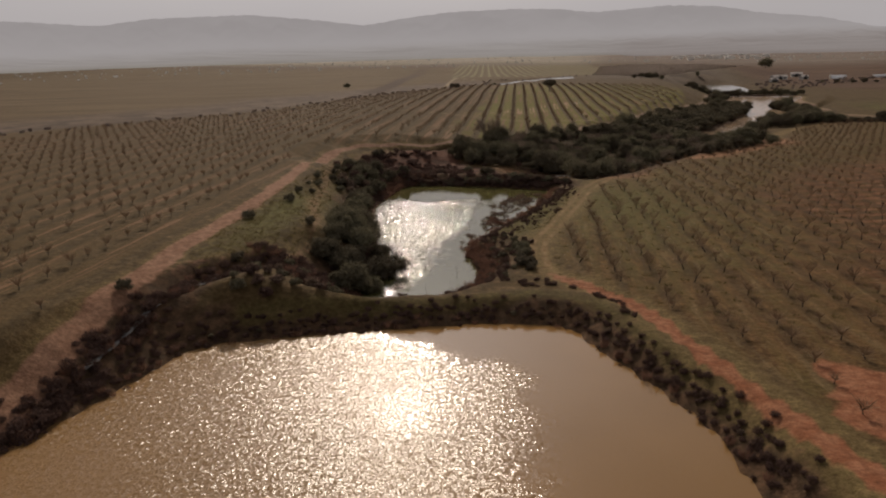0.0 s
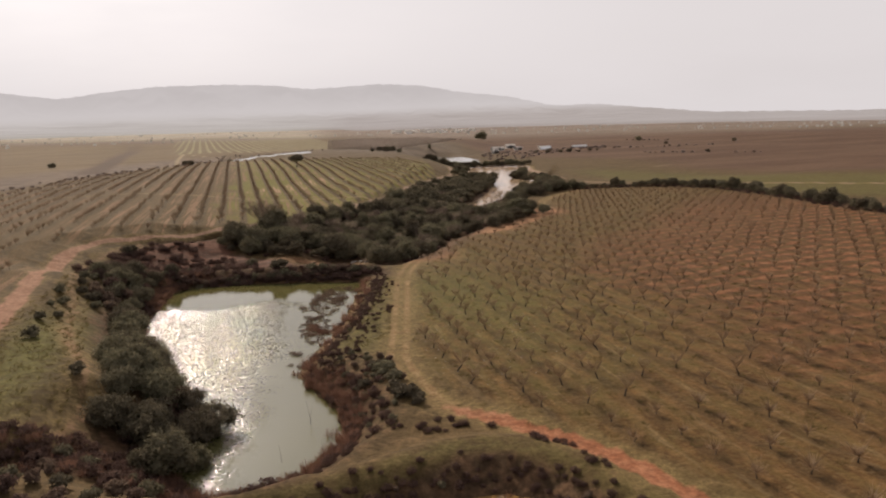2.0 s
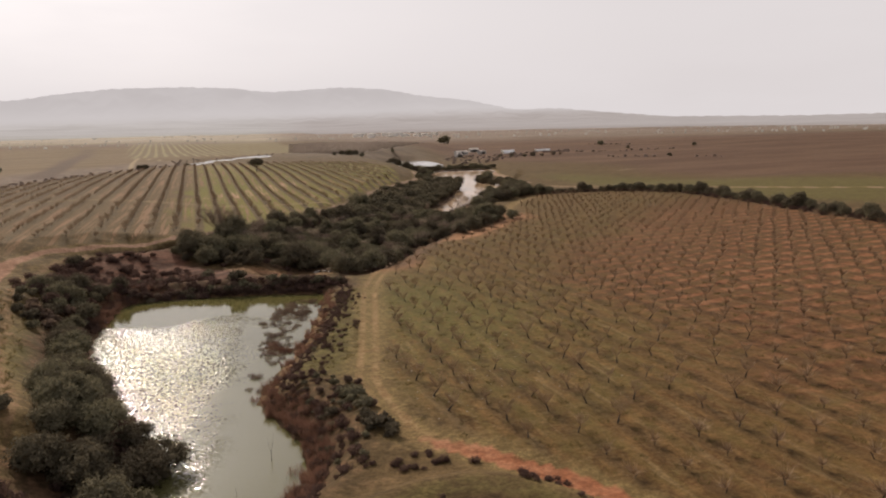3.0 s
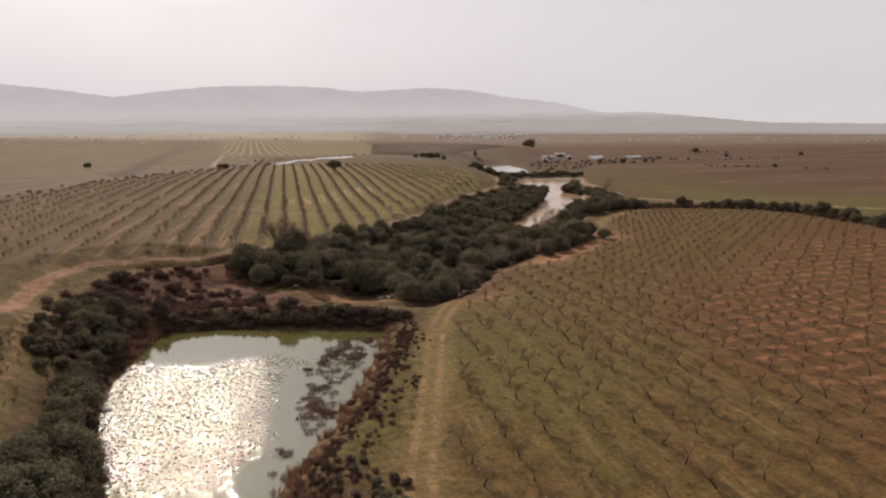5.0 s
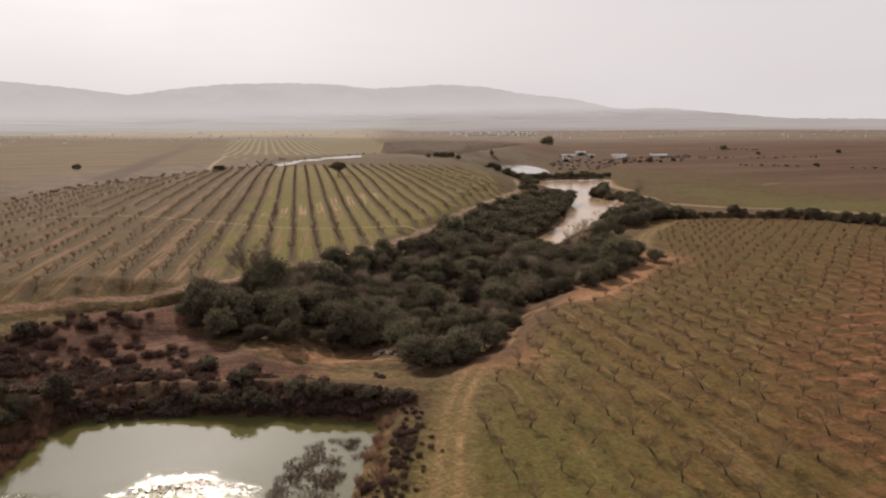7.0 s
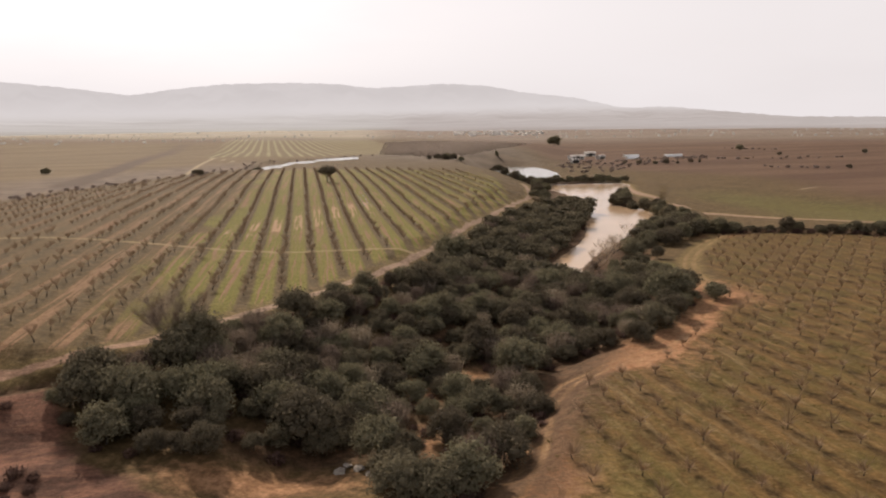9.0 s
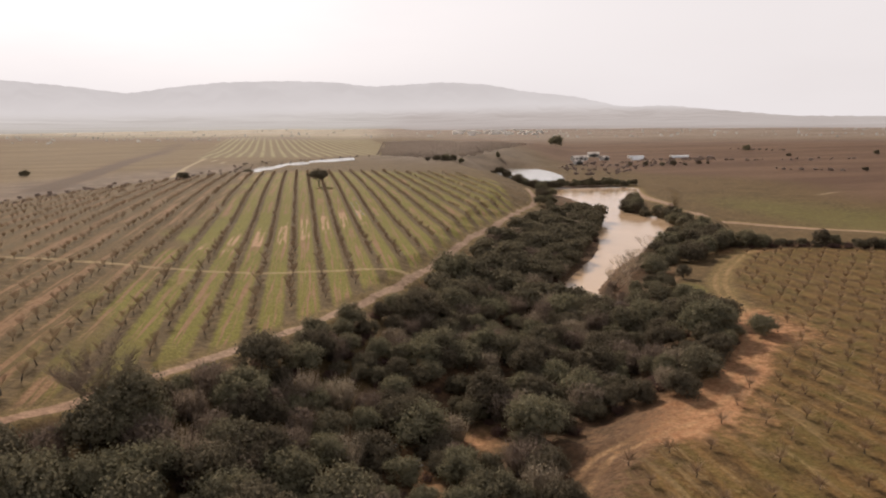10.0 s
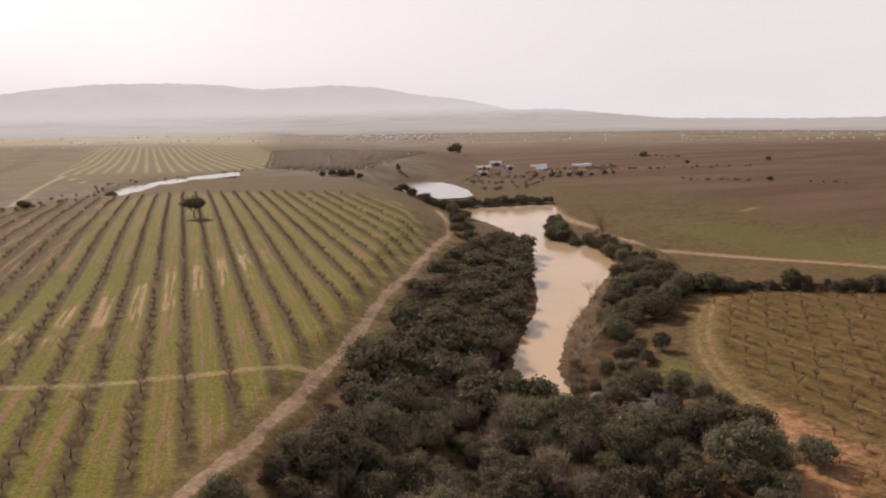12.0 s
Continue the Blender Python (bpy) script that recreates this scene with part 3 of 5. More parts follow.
# right orchard: thin grass over red earth, faint cultivation lines
rl = g.math("PINGPONG", g.math("ADD", g.math("DIVIDE", g.math("SUBTRACT", g.axis(-0.5)[0], 13.656), 3.75), g.math("MULTIPLY", g.math("SUBTRACT", fine, 0.5), 0.2)), 0.5)
thin = g.mix(g.ramp(g.noise(0.9, 6, 0.7, (1.0, 0.3, 1.0)), 0.4, 0.62), (0.080, 0.046, 0.016), (0.145, 0.086, 0.031))
thin = g.mix(g.math("MULTIPLY", g.ramp(rl, 0.3, 0.48), 0.45), thin, (0.100, 0.076, 0.024))
thin = g.mix(g.ramp(g.noise(1.6, 4, 0.6), 0.56, 0.70), thin, (0.150, 0.102, 0.045))
thin = g.mix(g.math("MULTIPLY", g.ramp(g.noise(0.16, 6, 0.7), 0.46, 0.62), 0.5), thin, (0.092, 0.074, 0.022))
thin = g.mix(g.math("MULTIPLY", g.ramp(g.noise(0.8, 4, 0.6, (1.2, 0.12, 1.0)), 0.56, 0.66), 0.55), thin, (0.20, 0.140, 0.070))
thin = g.mix(g.math("MULTIPLY", g.attr("soil"), g.ramp(g.noise(0.35, 6, 0.7, (1.0, 0.5, 1.0), 3), 0.32, 0.62, 0.35, 1.0)), thin, g.mix(g.ramp(fine, 0.35, 0.65), (0.084, 0.039, 0.018), (0.132, 0.063, 0.029)))
# dark bands along the rows: shade and crowns of the trees painted in
thin = g.mix(g.ramp(rl, 0.06, 0.24, 0.40, 0.0), thin, (0.056, 0.037, 0.018))
col = g.mix(g.attr("orchard_right"), col, thin)


# covers
def lay(color, name, power=1.0, soft=0.25):
    global col
    f = g.ramp(g.math("ADD", g.attr(name), g.math("MULTIPLY", g.math("SUBTRACT", fine, 0.5), 0.7 * power)), 0.5 - soft, 0.5 + soft)
    col = g.mix(f, col, color)


lay(g.mix(g.ramp(grain, 0.3, 0.7), (0.125, 0.115, 0.032), (0.085, 0.088, 0.022)), "green", 1.4, 0.4)
# strips between tree rows: red soil, brightened in colour where sun falls between shadows
bed = g.math("PINGPONG", g.math("ADD", g.math("DIVIDE", g.math("SUBTRACT", g.axis(-0.5)[1], 93.2), 4.05), g.math("MULTIPLY", g.math("SUBTRACT", g.noise(0.3, 4), 0.5), 0.9)), 0.5)
strips = g.math("MULTIPLY", g.ramp(bed, 0.23, 0.38), g.ramp(g.math("ADD", g.noise(0.45, 5, 0.65, (1.0, 1.3, 1.0)), g.math("MULTIPLY", g.ramp(rl, 0.12, 0.30), 0.10)), 0.44, 0.60))
col = g.mix(g.math("MULTIPLY", g.attr("lit_beds"), strips), col, g.mix(g.ramp(fine, 0.35, 0.65), (0.165, 0.069, 0.032), (0.250, 0.120, 0.062)))
lay(g.mix(g.ramp(fine, 0.35, 0.65), (0.23, 0.115, 0.058), (0.31, 0.170, 0.092)), "bare", 1.6, 0.45)
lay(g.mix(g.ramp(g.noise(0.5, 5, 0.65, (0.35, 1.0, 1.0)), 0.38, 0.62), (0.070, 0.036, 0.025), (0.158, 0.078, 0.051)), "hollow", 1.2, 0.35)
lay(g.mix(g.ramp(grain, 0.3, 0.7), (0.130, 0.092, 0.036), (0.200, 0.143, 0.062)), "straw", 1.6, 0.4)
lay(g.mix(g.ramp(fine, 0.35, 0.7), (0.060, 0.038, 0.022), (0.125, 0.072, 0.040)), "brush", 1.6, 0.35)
lay((0.26, 0.19, 0.10), "cross", 1.2, 0.3)
earth = g.mix(g.ramp(fine, 0.35, 0.65), (0.22, 0.086, 0.042), (0.29, 0.130, 0.070))
dust = g.mix(g.ramp(fine, 0.35, 0.65), (0.21, 0.142, 0.098), (0.285, 0.195, 0.138))
lay(g.mix(g.attr("red_track"), dust, earth), "track", 0.7, 0.2)
off = g.math("ABSOLUTE", g.math("SUBTRACT", g.math("MULTIPLY", g.attr("wheel"), 10.0), 0.8))
rut = g.math("MULTIPLY", g.ramp(g.math("ADD", off, g.math("MULTIPLY", g.math("SUBTRACT", fine, 0.5), 0.7)), 0.15, 0.6, 1.0, 0.0), g.attr("wheel_zone"))
col = g.mix(g.math("MULTIPLY", rut, g.ramp(g.noise(0.25, 4), 0.35, 0.65, 0.12, 0.55)), col, g.mix(g.ramp(fine, 0.35, 0.65), (0.24, 0.145, 0.070), (0.33, 0.21, 0.115)))
western = g.mix(g.ramp(g.noise(0.03, 5, 0.6, (0.3, 1.5, 1.0), 8), 0.35, 0.65), (0.100, 0.068, 0.033), (0.146, 0.101, 0.054))
western = g.mix(g.attr("west_edge"), western, g.mix(g.ramp(g.noise(0.02, 4), 0.35, 0.65), (0.078, 0.046, 0.030), (0.112, 0.068, 0.042)))
western = g.mix(g.attr("west_scrub"), western, g.mix(g.ramp(g.noise(0.12, 6, 0.7), 0.38, 0.62), (0.085, 0.062, 0.046), (0.165, 0.118, 0.082)))
lay(western, "west_field", 0.6, 0.4)
lay((0.074, 0.047, 0.032), "strip", 0.4, 0.4)
lay((0.34, 0.27, 0.17), "far_path", 0.6, 0.3)
lay(g.mix(g.ramp(g.noise(0.02, 6, 0.65, (0.4, 1.6, 1.0), 20), 0.38, 0.62), (0.082, 0.046, 0.029), (0.118, 0.071, 0.044)), "plough", 0.5, 0.4)
lay(g.mix(g.ramp(g.noise(0.05, 5), 0.35, 0.65), (0.085, 0.062, 0.045), (0.15, 0.115, 0.085)), "heath", 1.0, 0.3)
fr = g.math("MULTIPLY", g.ramp(g.math("PINGPONG", g.math("DIVIDE", g.axis(-4.0)[0], 7.6), 0.5), 0.22, 0.42), g.ramp(g.noise(0.04, 4), 0.3, 0.6, 0.55, 1.0))
col = g.mix(g.attr("far_rows"), col, g.mix(fr, (0.125, 0.094, 0.050), (0.215, 0.182, 0.095)))
# pale far plain, with distance haze put into its ground colour
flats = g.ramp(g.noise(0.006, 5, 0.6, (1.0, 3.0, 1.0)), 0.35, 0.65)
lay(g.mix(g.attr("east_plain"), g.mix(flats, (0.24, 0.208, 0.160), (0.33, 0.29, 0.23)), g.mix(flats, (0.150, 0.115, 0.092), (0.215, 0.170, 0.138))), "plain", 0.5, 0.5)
clod = g.noise(2.4, 8, 0.78)
col = g.mix(1.0, col, g.mix(g.ramp(clod, 0.28, 0.72), (0.62, 0.60, 0.58), (1.38, 1.38, 1.38)), "MULTIPLY")
g.color(col)
g.bump(g.math("ADD", g.math("MULTIPLY", fine, 1.0), g.math("MULTIPLY", grain, 0.4)), 0.7, 0.22)
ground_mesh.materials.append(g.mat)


# ---- water ----
def water(poly, level, material, label):
    out = closed_curve(poly, 3.0)
    mid = out.mean(0)
    bm = bmesh.new()
    vs = [bm.verts.new((*(mid + (p - mid) * 1.0), level)) for p in out]
    # pushed out under the banks so that the land itself draws the shore
    n = len(vs)
    area = sum(out[i][0] * out[(i + 1) % n][1] - out[(i + 1) % n][0] * out[i][1] for i in range(n))
    for i, v in enumerate(vs):
        t = out[(i + 1) % n] - out[i - 1]
        t = t / (np.linalg.norm(t) + 1e-9) * (1 if area > 0 else -1)
        v.co.x += 1.2 * t[1]
        v.co.y -= 1.2 * t[0]
    face = bm.faces.new(vs)
    if face.normal.z < 0 or area < 0:
        face.normal_flip()
    bmesh.ops.triangulate(bm, faces=[face])
    me = bpy.data.meshes.new("water")
    bm.to_mesh(me)
    bm.free()
    me.materials.append(material)
    return tagged(new("water", me), label, "pond", "", "structure")


water(POND_1, 0.0, MAT_POND_BROWN, "wide muddy brown pond with wind ripples and glitter")
water(POND_2, -1.8, MAT_POND_GREEN, "dull green pond between brushy banks")
water(POND_3, -5.5, MAT_POND_SILT, "long pale silty pond beside dark oaks")
water(POND_4, -6.5, MAT_POND_FAR, "small bright pond beyond a low dam")
water(CHANNEL, 0.2, MAT_POND_FAR, "narrow bright water at the orchard's end")



def trickle(points, wide):
    """A thin sheet of water that runs down a ditch's bed."""
    line = curve_points(points, 0.6)
    t = np.gradient(line, axis=0)
    n = np.stack([-t[:, 1], t[:, 0]], -1) / (np.linalg.norm(t, axis=1)[:, None] + 1e-9)
    half = wide * (0.35 + 0.3 * np.sin(np.arange(len(line)) * 0.9) ** 2)[:, None]
    z = height(line[:, 0], line[:, 1]) + 0.10
    z = np.minimum.accumulate(z[::-1])[::-1] + 0.05
    co = np.concatenate([np.column_stack([line - n * half, z]), np.column_stack([line + n * half, z])])
    m = len(line)
    me = raw_mesh("water", co, [(i + m, i, i + 1, i + 1 + m) for i in range(m - 1)])
    me.materials.append(MAT_POND_FAR)
    return tagged(new("water", me), "thin trickle of bright water in the ditch", "stream", "", "structure")


trickle(DITCH[2:6][::-1], 0.8)


r = np.random.default_rng(91)
for side, off in ((-1, -0.75), (1, 0.75)):
    for k in range(4):
        y = 296 + 6.6 * k + r.uniform(0, 2)
        x = 20.35 - 0.0262 * (y - 250) - 2.35 + off
        long = r.uniform(2.0, 5.0)
        ys = np.linspace(y, y + long, 5)
        xs = x - 0.0262 * (ys - y) + r.normal(0, 0.05, 5)
        wide = r.uniform(0.08, 0.16) * np.array((0.2, 0.9, 1.0, 0.8, 0.2))
        z = height(xs, ys).max() + 0.03
        co = np.concatenate([np.column_stack([xs - wide, ys, 0 * ys + z]), np.column_stack([xs + wide, ys, 0 * ys + z])])
        me = raw_mesh("puddle", co, [(i, i + 5, i + 6, i + 1) for i in range(4)])
        me.materials.append(MAT_POND_FAR)
        tagged(new("puddle", me), "narrow bright puddle in a wheel rut", "puddle", "rut puddles")

# ---- distant hills ----
RIDGE = ((-75, 1.5), (-60, 2.0), (-48, 2.9), (-38, 2.8), (-33, 2.4), (-29.5, 2.85), (-22.5, 3.0), (-17.5, 2.5), (-13.6, 1.95), (-10.6, 2.4), (-6.9, 2.75), (-2, 2.8), (1.6, 2.65), (4, 2.3), (6, 2.36), (9.8, 2.55), (13.3, 2.3), (16.2, 1.7), (20, 1.25), (23.8, 0.36), (26.9, 0.42), (30.2, 0.05), (35.5, -0.5), (45, -0.7), (60, -0.6), (80, -0.6))


def hills():
    az = np.linspace(-78, 78, 520)
    crest = np.interp(az, [r[0] for r in RIDGE], [r[1] for r in RIDGE])
    kernel = np.ones(5) / 5
    crest = np.convolve(np.pad(crest, 2, "edge"), kernel, "valid") + 0.03 * np.sin(az * 5.1) * np.sin(az * 1.7) + 0.015 * np.sin(az * 13.0)
    rows = []
    for k in range(7):
        far = 1750 + 235 * k
        x, y = far * np.sin(np.radians(az)) + 5, far * np.cos(np.radians(az)) + 100
        rows.append(np.stack([x, y, height(x, y) + (-4.0, 3.0, 5.0, 5.0, 5.0, 5.0, 5.0)[k]], -1))
    foot = rows[-1][:, 2]
    for k in range(1, 13):
        u = k / 12
        far = 3300 + 1150 * u
        lift = u ** 1.35
        fold = 1 + 0.16 * np.sin(az * 1.9 + 3 * u) * np.sin(math.pi * u) + 0.08 * np.sin(az * 4.7 - 5 * u) * np.sin(math.pi * u)
        top = 25 + 4450 * np.tan(np.radians(crest))
        z = foot + (top - foot) * lift * fold
        rows.append(np.stack([far * np.sin(np.radians(az)) + 5, far * np.cos(np.radians(az)) + 100, z], -1))
    rows.append(rows[-1] + np.array([0, 160, -160]))
    co = np.concatenate(rows)
    n = len(az)
    i = np.arange(len(rows) * n).reshape(len(rows), n)
    quads = np.stack([i[:-1, :-1], i[:-1, 1:], i[1:, 1:], i[1:, :-1]], -1).reshape(-1, 4)
    me = raw_mesh("backdrop", co, quads)
    # distance haze is put into a glowing colour, palest at the hills' foot
    m = Nodes("haze_glow_hills", 1.0)
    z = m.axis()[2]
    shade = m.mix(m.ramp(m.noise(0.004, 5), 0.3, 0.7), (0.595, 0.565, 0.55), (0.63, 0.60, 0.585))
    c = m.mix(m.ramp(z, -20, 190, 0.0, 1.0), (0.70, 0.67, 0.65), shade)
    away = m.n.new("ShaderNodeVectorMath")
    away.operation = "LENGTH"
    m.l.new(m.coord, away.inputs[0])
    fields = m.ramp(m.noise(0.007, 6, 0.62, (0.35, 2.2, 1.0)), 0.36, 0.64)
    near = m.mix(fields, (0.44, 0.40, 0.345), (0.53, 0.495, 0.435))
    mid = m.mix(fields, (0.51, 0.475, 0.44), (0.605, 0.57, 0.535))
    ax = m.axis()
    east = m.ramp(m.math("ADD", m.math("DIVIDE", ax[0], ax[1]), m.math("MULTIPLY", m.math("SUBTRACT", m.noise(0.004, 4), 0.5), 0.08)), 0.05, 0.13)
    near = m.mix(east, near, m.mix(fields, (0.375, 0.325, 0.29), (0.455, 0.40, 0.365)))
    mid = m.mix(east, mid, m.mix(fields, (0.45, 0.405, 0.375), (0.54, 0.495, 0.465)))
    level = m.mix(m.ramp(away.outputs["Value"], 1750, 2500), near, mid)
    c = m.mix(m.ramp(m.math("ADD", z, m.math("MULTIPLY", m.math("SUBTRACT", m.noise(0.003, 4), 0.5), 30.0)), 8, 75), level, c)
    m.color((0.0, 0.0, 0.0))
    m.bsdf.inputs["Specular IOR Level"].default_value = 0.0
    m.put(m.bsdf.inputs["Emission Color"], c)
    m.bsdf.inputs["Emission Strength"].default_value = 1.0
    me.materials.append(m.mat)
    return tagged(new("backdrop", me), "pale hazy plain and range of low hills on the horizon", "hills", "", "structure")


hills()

# ---- plants: templates ----


def tube(co, faces, a, b, ra, rb, sides=4):
    """Adds a tapered branch to the lists."""
    a, b = np.asarray(a, float), np.asarray(b, float)
    way = (b - a) / (np.linalg.norm(b - a) + 1e-9)
    side = np.cross(way, (0.31, 0.87, 0.38))
    side /= np.linalg.norm(side) + 1e-9
    up = np.cross(way, side)
    base = len(co)
    for p, r in ((a, ra), (b, rb)):
        for k in range(sides):
            t = 2 * math.pi * k / sides
            co.append(p + r * (math.cos(t) * side + math.sin(t) * up))
    for k in range(sides):
        j = (k + 1) % sides
        faces.append((base + k, base + j, base + sides + j, base + sides + k))


def bare_tree(rng, tall=2.4, lean=0.25, limbs=4, twigs=5, sides=4, spread_out=0.85, stem_only=False, fork=0.36, girth=0.036, limb=0.36, fine=1.0):
    """A leafless tree: trunk and limbs, and the twigs, as two templates."""
    tco, tf, wco, wf = [], [], [], []
    top = np.array((rng.normal(0, lean * 0.4), rng.normal(0, lean * 0.4), tall * fork))
    r0 = girth * tall
    tube(tco, tf, (0, 0, -0.15), top * 0.55 + rng.normal(0, 0.03, 3), r0, r0 * 0.75, sides + 1)
    tube(tco, tf, top * 0.55, top, r0 * 0.78, r0 * 0.5, sides + 1)
    a0 = rng.uniform(0, 6.28)
    lco, lf = (wco, wf) if stem_only else (tco, tf)
    for i in range(limbs):
        a = a0 + i * 6.28 / limbs + rng.normal(0, 0.3)
        out = rng.uniform(0.55, 1.0) * spread_out
        knee = top + tall * (0.62 - fork) * np.array((math.cos(a) * out, math.sin(a) * out, rng.uniform(0.45, 0.9)))
        tip = knee + tall * 0.28 * np.array((math.cos(a + 0.3) * out * 0.7, math.sin(a + 0.3) * out * 0.7, rng.uniform(0.7, 1.0)))
        tube(lco, lf, top * 0.97, knee, r0 * limb, r0 * limb * 0.5, sides)
        tube(lco, lf, knee, tip, r0 * limb * 0.5, r0 * 0.08, sides)
        for k in range(twigs):
            u = rng.uniform(-0.7, 1.0) if stem_only else rng.uniform(0.0, 1.0)
            start = knee * (1 - u) + tip * u if u > 0 else knee * (1 + u) - top * u
            b = a + rng.normal(0, 1.0)
            end = start + tall * rng.uniform(0.13, 0.27) * np.array((math.cos(b) * 0.75, math.sin(b) * 0.75, rng.uniform(0.3, 1.1)))
            tube(wco, wf, start, end, r0 * 0.13 * fine, r0 * 0.05 * fine, 3)
            for q in range(4 if sides > 3 else 1):
                v = rng.uniform(0.3, 0.9)
                s2 = start * (1 - v) + end * v
                tube(wco, wf, s2, s2 + tall * 0.12 * np.array((rng.normal(0, 0.7), rng.normal(0, 0.7), rng.uniform(0.2, 1.0))), r0 * 0.08 * fine, r0 * 0.035 * fine, 3)
    return (np.array(tco), np.array(tf)), (np.array(wco), np.array(wf))


def leaves(rng, centres, radii, count, size, flat=0.8, up=0.25):
    """Small leaf cards all over lumps, turned mostly outwards."""
    which = rng.choice(len(centres), count, p=np.array(radii) ** 2 / np.sum(np.array(radii) ** 2))
    d = rng.normal(size=(count, 3))
    d[:, 2] = d[:, 2] + up
    d /= np.linalg.norm(d, axis=1)[:, None]
    r = np.array(radii)[which][:, None] * rng.uniform(0.64, 1.34, (count, 1))
    p = np.array(centres)[which] + d * r * (1, 1, flat)
    n = d + rng.normal(0, 0.55, (count, 3))
    n /= np.linalg.norm(n, axis=1)[:, None]
    t = np.cross(n, rng.normal(size=(count, 3)))
    t /= np.linalg.norm(t, axis=1)[:, None]
    b = np.cross(n, t)
    s = size * rng.uniform(0.6, 1.35, (count, 1))
    co = np.stack([p - t * s - b * s * 0.6, p + t * s * 0.9 - b * s * 0.7, p + t * s + b * s * 0.6, p - t * s * 0.8 + b * s * 0.8], 1).reshape(-1, 3)
    return co, np.arange(count * 4).reshape(-1, 4)


def ball(rng, centre, radius, flat=0.8):
    """A rough lump inside a crown, so that it is not seen through."""
    n, m = 8, 5
    co, faces = [], []
    for i in range(m + 1):
        for k in range(n):
            t, f = math.pi * i / m, 2 * math.pi * k / n
            r = radius * rng.uniform(0.72, 0.95)
            co.append(np.array(centre) + r * np.array((math.sin(t) * math.cos(f), math.sin(t) * math.sin(f), math.cos(t) * flat)))
    for i in range(m):
        for k in range(n):
            faces.append((i * n + k, (i + 1) * n + k, (i + 1) * n + (k + 1) % n, i * n + (k + 1) % n))
    return np.array(co), np.array(faces)


def merge(parts):
    co, faces, base = [], [], 0
    for c, f in parts:
        co.append(c)
        faces.append(f + base)
        base += len(c)
    return np.concatenate(co), np.concatenate(faces)


def oak_crown(rng, wide=2.0, tall=2.6, low=0.7, lumps=9, count=900, size=0.17, core=0.86):
    centres, radii = [(0, 0, low + tall * 0.5)], [wide * 0.6]
    for i in range(lumps):
        a, h = rng.uniform(0, 6.28), rng.uniform(0.15, 0.95)
        out = wide * 0.68 * math.sin(math.pi * (0.25 + 0.62 * h)) * rng.uniform(0.75, 1.1)
        centres.append((out * math.cos(a), out * math.sin(a), low + tall * (0.12 + 0.76 * h)))
        radii.append(wide * rng.uniform(0.16, 0.40))
    parts = [leaves(rng, centres, radii, count, size)]
    if core:
        parts += [ball(rng, c, r * core) for c, r in zip(centres, radii)]
    return merge(parts)


def stems(rng, wide, tall, count, width, arch=0.5):
    """A clump of thin stems or blades that lean outwards."""
    a = rng.uniform(0, 6.28, count)
    r = wide * np.sqrt(rng.uniform(0, 1, count)) * 0.55
    foot = np.stack([r * np.cos(a), r * np.sin(a), np.full(count, -0.08)], -1)
    h = tall * rng.uniform(0.45, 1.0, count)
    out = wide * arch * rng.uniform(0.1, 1.0, count)
    b = a + rng.normal(0, 0.8, count)
    tip = foot + np.stack([out * np.cos(b), out * np.sin(b), h], -1)
    c = rng.uniform(0, 6.28, count)
    side = np.stack([np.cos(c), np.sin(c), 0 * c], -1) * width
    co = np.stack([foot - side, foot + side, tip + side * 0.3, tip - side * 0.3], 1).reshape(-1, 3)
    return co, np.arange(count * 4).reshape(-1, 4)


def mesh_of(name, template, material, shade=False):
    me = raw_mesh(name, template[0], template[1], shade)
    me.materials.append(material)
    return me


def lift(x, y):
    """The ground's height, read off its own sheet."""
    x, y = np.atleast_1d(np.asarray(x, float)), np.atleast_1d(np.asarray(y, float))
    i = np.clip(np.searchsorted(gx, x) - 1, 0, len(gx) - 2)
    j = np.clip(np.searchsorted(gy, y) - 1, 0, len(gy) - 2)
    u, v = (x - gx[i]) / (gx[i + 1] - gx[i]), (y - gy[j]) / (gy[j + 1] - gy[j])
    return (GZ[j, i] * (1 - u) + GZ[j, i + 1] * u) * (1 - v) + (GZ[j + 1, i] * (1 - u) + GZ[j + 1, i + 1] * u) * v


def rise(x, y):
    return float(lift(x, y)[0])


def part(name, mesh, parent, label=""):
    ob = new(name, mesh)
    ob.parent = parent
    if label:
        ob["label"] = label
    return ob


def plant(name, label, category, group, pieces, x, y, z, turn, size, tall=1.0):
    """A thing of several meshes on one foot."""
    e = new(name)
    e.matrix_basis = Matrix.LocRotScale((x, y, z), Euler((0, 0, turn)), (size, size, size * tall))
    for piece, mesh in pieces:
        part(piece, mesh, e)
    return tagged(e, label, category, group)


def joined(name, label, category, templates, spots, material, seed=3):
    """Many plants in one mesh: spots are x, y, z, turn, size, kind."""
    parts = []
    for x, y, z, turn, size, kind in spots:
        co, f = templates[kind % len(templates)]
        c, s = math.cos(turn), math.sin(turn)
        parts.append((np.stack([co[:, 0] * c - co[:, 1] * s, co[:, 0] * s + co[:, 1] * c, co[:, 2]], -1) * size + (x, y, z), f))
    if not parts:
        return None
    co, f = merge(parts)
    me = raw_mesh(name, co, f, False)
    me.materials.append(material)
    return tagged(new(name, me), label, category, "", "stuff")


